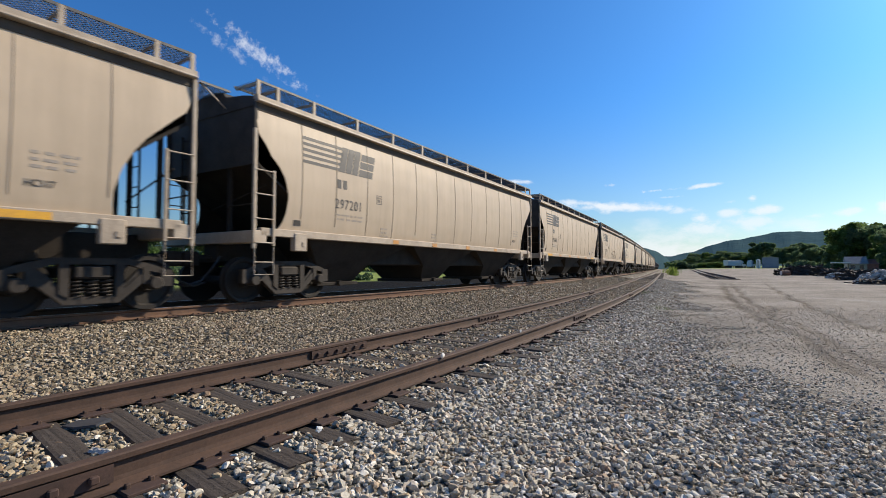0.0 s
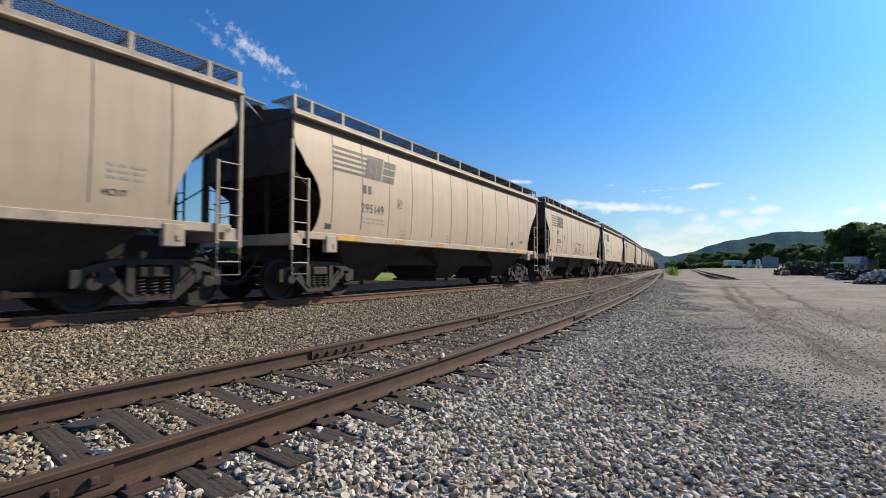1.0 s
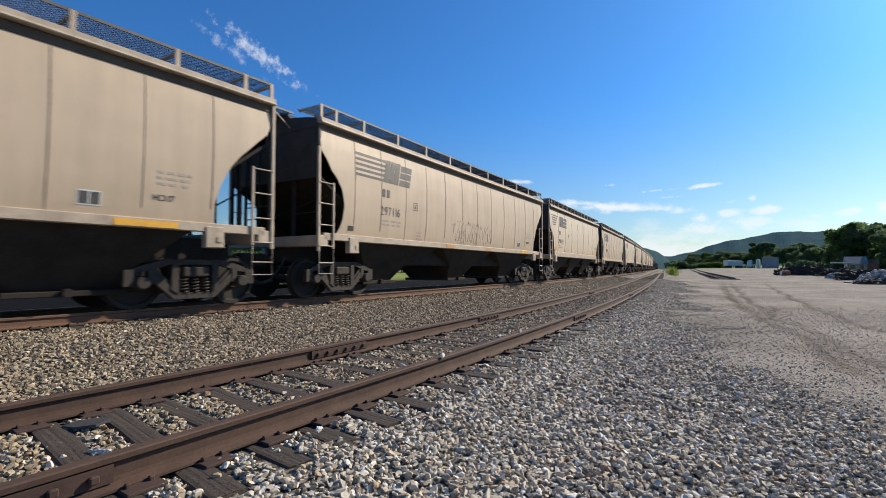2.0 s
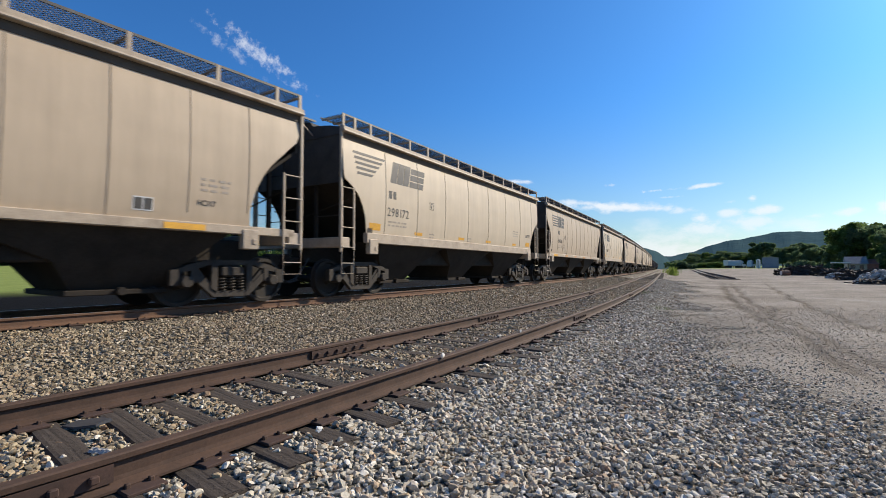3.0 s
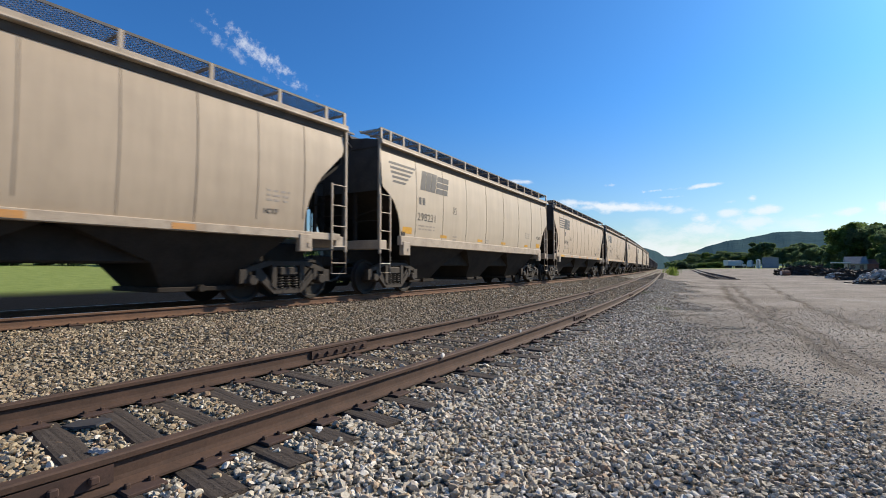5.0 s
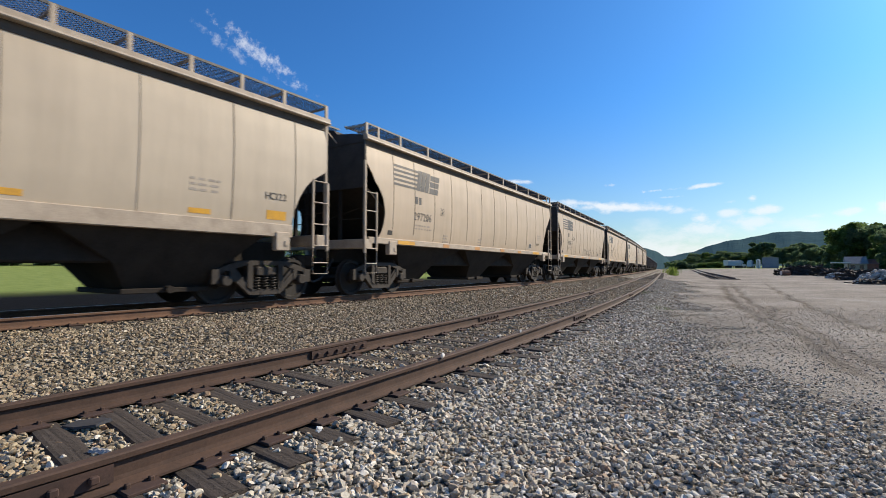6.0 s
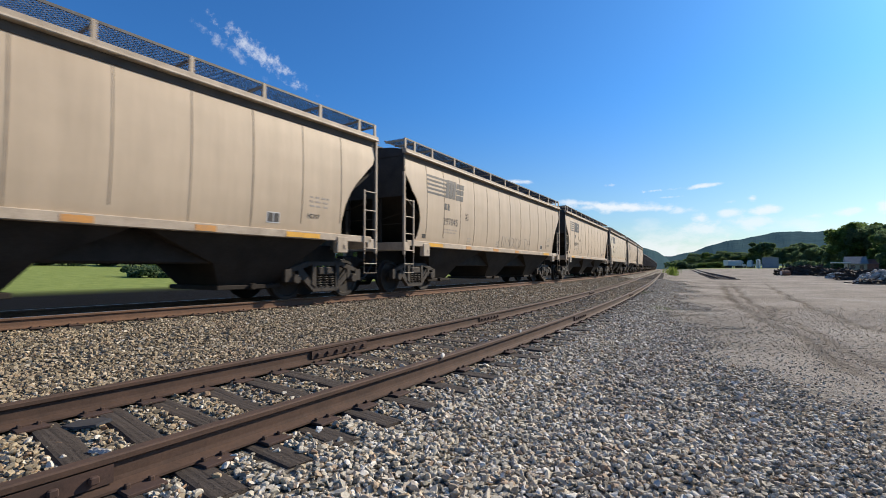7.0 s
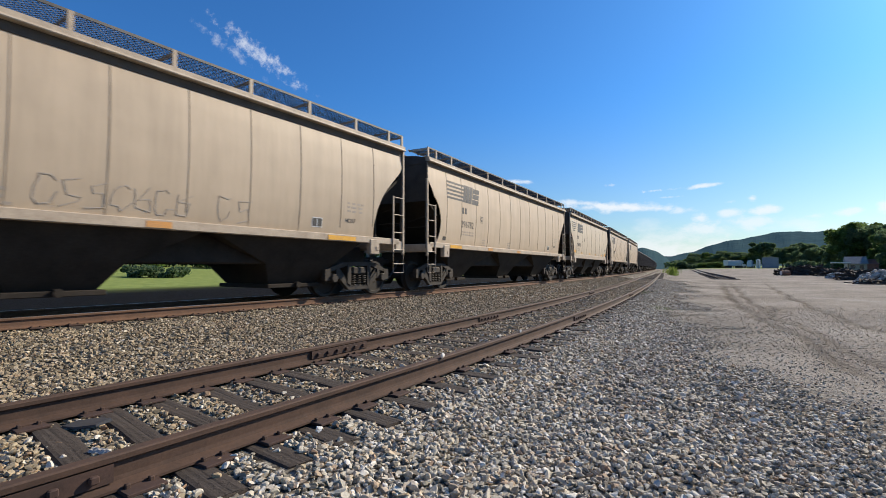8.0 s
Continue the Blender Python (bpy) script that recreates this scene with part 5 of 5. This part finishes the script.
build_buildings()


def heap(name, label, category, az, d, long, wide, high, count, size, material, core, shapes):
    rng = np.random.default_rng(int(az * 100) % 997)
    x0, y0, z0 = polar(az, d)
    ob = thing(name, label, category, at=Matrix.Translation((x0, y0, z0)))
    bm = bmesh.new()
    w, h = 22, 12
    g = []
    for i in range(w):
        g.append([])
        for j in range(h):
            u, v = 2 * i / (w - 1) - 1, 2 * j / (h - 1) - 1
            top = max(0.0, 1 - (abs(u) ** 2.2 + v * v)) ** 0.7
            g[-1].append(bm.verts.new((u * long / 2, v * wide / 2, -0.1 + high * 0.8 * top * rng.uniform(0.75, 1.1))))
    for i in range(w - 1):
        for j in range(h - 1):
            bm.faces.new((g[i][j], g[i + 1][j], g[i + 1][j + 1], g[i][j + 1]))
    part("core", bm, core, ob)
    u, v = rng.uniform(-1, 1, count), rng.uniform(-1, 1, count)
    top = np.maximum(0, 1 - (np.abs(u) ** 2.2 + v * v)) ** 0.7
    sz = size[0] + (size[1] - size[0]) * rng.random(count) ** 2
    p = np.stack([u * long / 2, v * wide / 2, high * 0.8 * top + rng.uniform(-0.1, 0.05, count)], 1)
    bits = scatter("rubble", "", p, sz, shapes, material, rng)
    bits.parent = ob
    for key in ("label", "category"):
        if key in bits:
            del bits[key]
    return ob


def build_heaps():
    rng = np.random.default_rng(4)
    shapes = rock_shapes("mid", 10, rng)
    planks = [(np.array(c) * np.array([2.4, 0.55, 0.35]), f) for c, f in rock_shapes("far", 6, rng)]
    heap("scrap_heap", "long dark heap of charred timber and scrap", "scrap heap", 3.75, 84, 6.6, 2.6, 1.35, 240, (0.25, 0.6), SCRAP, SCRAP, planks)
    heap("scrap_heap", "dark heap of scrap and old sleepers", "scrap heap", 6.35, 78, 4.6, 2.6, 0.85, 150, (0.2, 0.5), SCRAP, SCRAP, planks)
    heap("scrap_heap", "dark heap of scrap behind white rubble", "scrap heap", 8.8, 60, 5.6, 2.4, 1.05, 160, (0.2, 0.5), SCRAP, SCRAP, planks)
    heap("scrap_heap", "low dark strip of scrap before the rubble", "scrap heap", 9.0, 46, 3.2, 1.2, 0.42, 70, (0.12, 0.28), SCRAP, SCRAP, planks)
    heap("rubble_heap", "heap of broken white concrete rubble", "rubble heap", 9.3, 50, 3.3, 2.2, 1.12, 420, (0.07, 0.22), RUBBLE, RUBBLE, shapes)
    heap("rubble_heap", "small heap of broken white concrete", "rubble heap", 6.1, 66, 1.8, 1.3, 0.66, 160, (0.07, 0.2), RUBBLE, RUBBLE, shapes)
    x, y, z = polar(2.2, 80)
    drum = thing("drum", "rusty steel drum lying beside the scrap", "drum", at=Matrix.Translation((x, y, z + 0.36)) @ Matrix.Rotation(0.5, 4, "Z") @ Matrix.Diagonal((0.66, 0.7, 0.7, 1)))
    bm = bmesh.new()
    lathe(bm, ((-0.8, 0.46), (-0.78, 0.5), (-0.28, 0.5), (-0.26, 0.53), (-0.24, 0.5), (0.24, 0.5), (0.26, 0.53), (0.28, 0.5), (0.78, 0.5), (0.8, 0.46)), 20)
    part("shell", bm, BARREL, drum)
    bm = bmesh.new()
    lathe(bm, ((-0.83, 0.40), (-0.79, 0.44), (-0.79, 0.40)), 16)
    part("lid", bm, WHITE, drum, "pale faded end cap")


def build_litter():
    rng = random.Random(6)
    for line_s, off, z, size in ((3.96, SIDE_MID + 0.80, SIDE_TOP - 0.0, 0.035), (6.1, SIDE_MID + 0.78, SIDE_TOP, 0.03), (2.1, SIDE_MID + 1.02, 0.02, 0.03)):
        bm = bmesh.new()
        bmesh.ops.create_icosphere(bm, subdivisions=2, radius=size)
        for v in bm.verts:
            v.co = v.co * rng.uniform(0.6, 1.15)
            v.co.x *= 0.4
            v.co.z = v.co.z * 0.8 + size * 0.55
        ob = part("paper_scrap", bm, WHITE)
        tagged(ob, "crumpled white paper scrap on the siding rail", "litter")
        ob.matrix_basis = along(SIDE, line_s, off, z)


def build_scraps():
    """A flat piece of dark steel and a crumpled clear wrapper between the siding rails."""
    rng = random.Random(14)
    bm = bmesh.new()
    outline = ((-0.16, -0.03), (-0.02, -0.08), (0.12, -0.06), (0.17, 0.02), (0.05, 0.07), (-0.12, 0.05))
    lo = [bm.verts.new((x, y, 0.0)) for x, y in outline]
    hi = [bm.verts.new((x * 0.96, y * 0.94, 0.014 + rng.uniform(-0.004, 0.004))) for x, y in outline]
    for k in range(6):
        bm.faces.new((lo[k], lo[(k + 1) % 6], hi[(k + 1) % 6], hi[k]))
    bm.faces.new(lo)
    bm.faces.new(hi)
    plate = part("steel_scrap", bm, SLATE)
    tagged(plate, "flat dark grey scrap lying on the siding ballast", "scrap")
    plate.matrix_basis = pose(-3.74, 1.31, 0.012, 8, -6, 28)
    bm = bmesh.new()
    w, h = 12, 7
    g = [[bm.verts.new((0.14 * (i / (w - 1) - 0.5), 0.055 * (j / (h - 1) - 0.5), 0.018 * math.sin(math.pi * j / (h - 1)) + rng.uniform(-0.006, 0.006))) for j in range(h)] for i in range(w)]
    for i in range(w - 1):
        for j in range(h - 1):
            bm.faces.new((g[i][j], g[i + 1][j], g[i + 1][j + 1], g[i][j + 1]))
    wrap = part("wrapper", bm, FOIL)
    tagged(wrap, "crumpled pale plastic wrapper beside the siding rail", "litter")
    wrap.matrix_basis = pose(-3.13, 1.17, 0.004, 0, 0, 20)


# ---- loose ballast ----
def rock_shapes(kind, count, rng):
    """Angular stone shapes with flat broken faces."""
    shapes = []
    for _ in range(count):
        bm = bmesh.new()
        if kind == "fine":
            bmesh.ops.create_icosphere(bm, subdivisions=2, radius=1)
        elif kind == "mid":
            bmesh.ops.create_icosphere(bm, subdivisions=1, radius=1)
        else:
            bmesh.ops.create_cube(bm, size=1.25)
        co = np.array([v.co[:] for v in bm.verts])
        faces = [[v.index for v in f.verts] for f in bm.faces]
        bm.free()
        # chop by random planes, so that the faces are flat and the edges sharp
        for _k in range(11 if kind == "fine" else 8 if kind == "mid" else 3):
            n = rng.normal(size=3)
            n /= np.linalg.norm(n)
            d = rng.uniform(0.32, 0.66)
            over = np.maximum(0, co @ n - d)
            co = co - over[:, None] * n
        co = co + rng.normal(size=co.shape) * (0.012 if kind == "fine" else 0.06)
        co = co * np.array([1.25, rng.uniform(0.75, 1.1), rng.uniform(0.6, 0.95)])
        shapes.append((co, faces))
    return shapes


def scatter(name, label, places, sizes, shapes, material, rng, sink=0.25):
    """One mesh of many stones."""
    turn_z = rng.uniform(0, 2 * np.pi, len(places))
    tip = rng.normal(0, 0.35, (len(places), 2))
    pick = rng.integers(0, len(shapes), len(places))
    all_co, all_idx, all_len, base = [], [], [], 0
    for k, (co, faces) in enumerate(shapes):
        sel = np.where(pick == k)[0]
        if not len(sel):
            continue
        a, b, c = turn_z[sel], tip[sel, 0], tip[sel, 1]
        ca, sa = np.cos(a), np.sin(a)
        P = co[None] * sizes[sel, None, None]
        x, y, z = P[..., 0], P[..., 1], P[..., 2]
        y, z = y * np.cos(b)[:, None] - z * np.sin(b)[:, None], y * np.sin(b)[:, None] + z * np.cos(b)[:, None]
        x, z = x * np.cos(c)[:, None] + z * np.sin(c)[:, None], -x * np.sin(c)[:, None] + z * np.cos(c)[:, None]
        x, y = x * ca[:, None] - y * sa[:, None], x * sa[:, None] + y * ca[:, None]
        q = places[sel]
        pts = np.stack([x + q[:, 0:1], y + q[:, 1:2], z + q[:, 2:3] + (0.5 - sink) * sizes[sel, None]], -1)
        f = np.array(faces)
        idx = f[None] + (np.arange(len(sel)) * len(co))[:, None, None] + base
        all_co.append(pts.reshape(-1, 3))
        all_idx.append(idx.ravel())
        all_len.append(np.full(len(sel) * len(f), f.shape[1]))
        base += len(sel) * len(co)
    co, idx, ln = np.concatenate(all_co), np.concatenate(all_idx), np.concatenate(all_len)
    me = bpy.data.meshes.new(name)
    me.vertices.add(len(co))
    me.vertices.foreach_set("co", co.astype(np.float32).ravel())
    me.loops.add(len(idx))
    me.loops.foreach_set("vertex_index", idx.astype(np.int32))
    me.polygons.add(len(ln))
    me.polygons.foreach_set("loop_start", np.concatenate([[0], np.cumsum(ln)[:-1]]).astype(np.int32))
    me.update(calc_edges=True)
    me.polygons.foreach_set("use_smooth", np.zeros(len(ln), dtype=bool))
    me.materials.append(material)
    return tagged(new(name, me), label, "ballast", kind="stuff")


def clear_of_track(x, y, ties, line, mid, rng, skew=0.0):
    """Keeps stones off the rails and mostly off the sleepers."""
    o = line.offset(x, y) - mid
    keep = (np.abs(np.abs(o) - 0.753) > 0.085)
    t = np.array(ties)
    s = y  # near the eye the way along the track is nearly y
    ph = np.interp(y, line.y, line.ph)
    s = (y - mid * np.sin(ph))
    s_line = np.interp(s, line.y, line.s)
    s_line = s_line - o * skew * np.maximum(0, 1 - np.abs(s_line - 1.5) / 7)
    j = np.clip(np.searchsorted(t, s_line), 1, len(t) - 1)
    near = np.minimum(np.abs(s_line - t[j]), np.abs(s_line - t[j - 1]))
    on_tie = (near < 0.112) & (np.abs(o) < 1.30)
    return keep & (~on_tie | (rng.random(len(x)) < 0.035))


def build_ballast():
    rng = np.random.default_rng(7)
    fine, mid, far = rock_shapes("fine", 14, rng), rock_shapes("mid", 16, rng), rock_shapes("far", 10, rng)

    def field(x0, x1, y0, y1, per_m2, wedge):
        n = int((x1 - x0) * (y1 - y0) * per_m2)
        x, y = rng.uniform(x0, x1, n), rng.uniform(y0, y1, n)
        keep = wedge(x, y)
        return x[keep], y[keep]

    # the ground that lies before the eye: a wedge about the way it looks
    def wedge(x, y):
        ang = np.degrees(np.arctan2(-x, y)) - 33.88
        return (np.abs(ang) < 47) & (np.hypot(x, y) > 1.2)

    def stones(x, y, lo, hi, power=1.6):
        om, os_ = MAIN.offset(x, y), SIDE.offset(x, y)
        d = dirt_share(x, y)
        yard = rng.random(len(x)) > d * 0.985
        keep = yard & clear_of_track(x, y, side_ties, SIDE, SIDE_MID, rng, SIDE_SKEW) & clear_of_track(x, y, main_ties, MAIN, MAIN_MID, rng) & (om > -12.2)
        x, y, d = x[keep], y[keep], d[keep]
        size = lo + (hi - lo) * rng.random(len(x)) ** power
        size = size * (1 - 0.55 * d) * (1 - 0.25 * step(-0.8, 1.2, SIDE.offset(x, y)))
        return np.stack([x, y, ground_z(x, y) + rng.uniform(-0.008, 0.012, len(x))], 1), size

    x, y = field(-5.5, 3.0, 0.0, 5.0, 2000, lambda a, b: wedge(a, b) & (np.hypot(a, b) < 4.2))
    p, s = stones(x, y, 0.012, 0.034)
    warm = SIDE.offset(p[:, 0], p[:, 1]) < SIDE_MID + 0.8 + rng.normal(0, 0.35, len(p))
    scatter("ballast", "loose grey and tan crushed stone ballast", p[~warm], s[~warm], fine, STONE, rng)
    scatter("ballast", "dusty tan crushed stone between the siding rails", p[warm], s[warm], fine, STONE_WARM, rng)
    x, y = field(-12.2, 4.0, 0.0, 17.0, 880, lambda a, b: wedge(a, b) & (np.hypot(a, b) >= 4.2) & (np.hypot(a, b) < 15.5))
    p, s = stones(x, y, 0.015, 0.037)
    tan = MAIN.offset(p[:, 0], p[:, 1]) < -4.3 + rng.normal(0, 0.5, len(p))
    warm = ~tan & (SIDE.offset(p[:, 0], p[:, 1]) < SIDE_MID + 0.9 + rng.normal(0, 0.4, len(p)))
    grey = ~tan & ~warm
    scatter("ballast", "loose grey and tan crushed stone ballast", p[grey], s[grey], mid, STONE, rng)
    scatter("ballast", "dusty tan crushed stone between the siding rails", p[warm], s[warm], mid, STONE_WARM, rng)
    scatter("ballast", "dusty tan crushed stone under the main line", p[tan], s[tan], mid, STONE_TAN, rng)
    x, y = field(-20, 4.0, 12.0, 48.0, 170, lambda a, b: wedge(a, b) & (np.hypot(a, b) >= 15.5))
    p, s = stones(x, y, 0.03, 0.06)
    p, s = p[:60000], s[:60000]
    right = SIDE.offset(p[:, 0], p[:, 1]) > SIDE_MID + 0.8
    scatter("ballast", "distant grey crushed stone beside the siding", p[right], s[right] * 0.7, far, STONE, rng)
    scatter("ballast", "distant dusty tan crushed stone ballast", p[~right], s[~right] * 0.8, far, STONE_WARM, rng)
    # small grit over the dirt
    x, y = field(-3.0, 3.4, 2.0, 18.0, 420, wedge)
    keep = rng.random(len(x)) < dirt_share(x, y) * (1.1 - 0.05 * y)
    x, y = x[keep], y[keep]
    p = np.stack([x, y, ground_z(x, y)], 1)
    scatter("grit", "small loose grit on the dirt", p, 0.004 + 0.012 * rng.random(len(x)) ** 2.2, far, STONE, rng)


build_ballast()

build_heaps()
build_litter()
build_scraps()


# ---- what moves ----
def motions():
    for car, s0, L in TRAIN:
        rows = []
        for t in GONE_T:
            s = s0 - gone(t)
            x0, y0, _ = MAIN.at(s + 1.25, MAIN_MID)
            x1, y1, _ = MAIN.at(s + L - 1.25, MAIN_MID)
            d = Vector((x1 - x0, y1 - y0, 0)).normalized()
            rows.append((t, pose(x0 - 1.25 * d.x, y0 - 1.25 * d.y, MAIN_TOP, 0, 0, math.degrees(math.atan2(-d.x, d.y)))))
        walk(car, rows)
        for truck in [c for c in car.children if c.name.startswith("truck")]:
            for w in [c for c in truck.children if c.name.startswith("wheelset")]:
                y = w.matrix_basis.translation.y
                walk(w, [(k / 30, pose(0, y, WHEEL_R, math.degrees(gone(k / 30) / WHEEL_R))) for k in range(0, 241)])


motions()
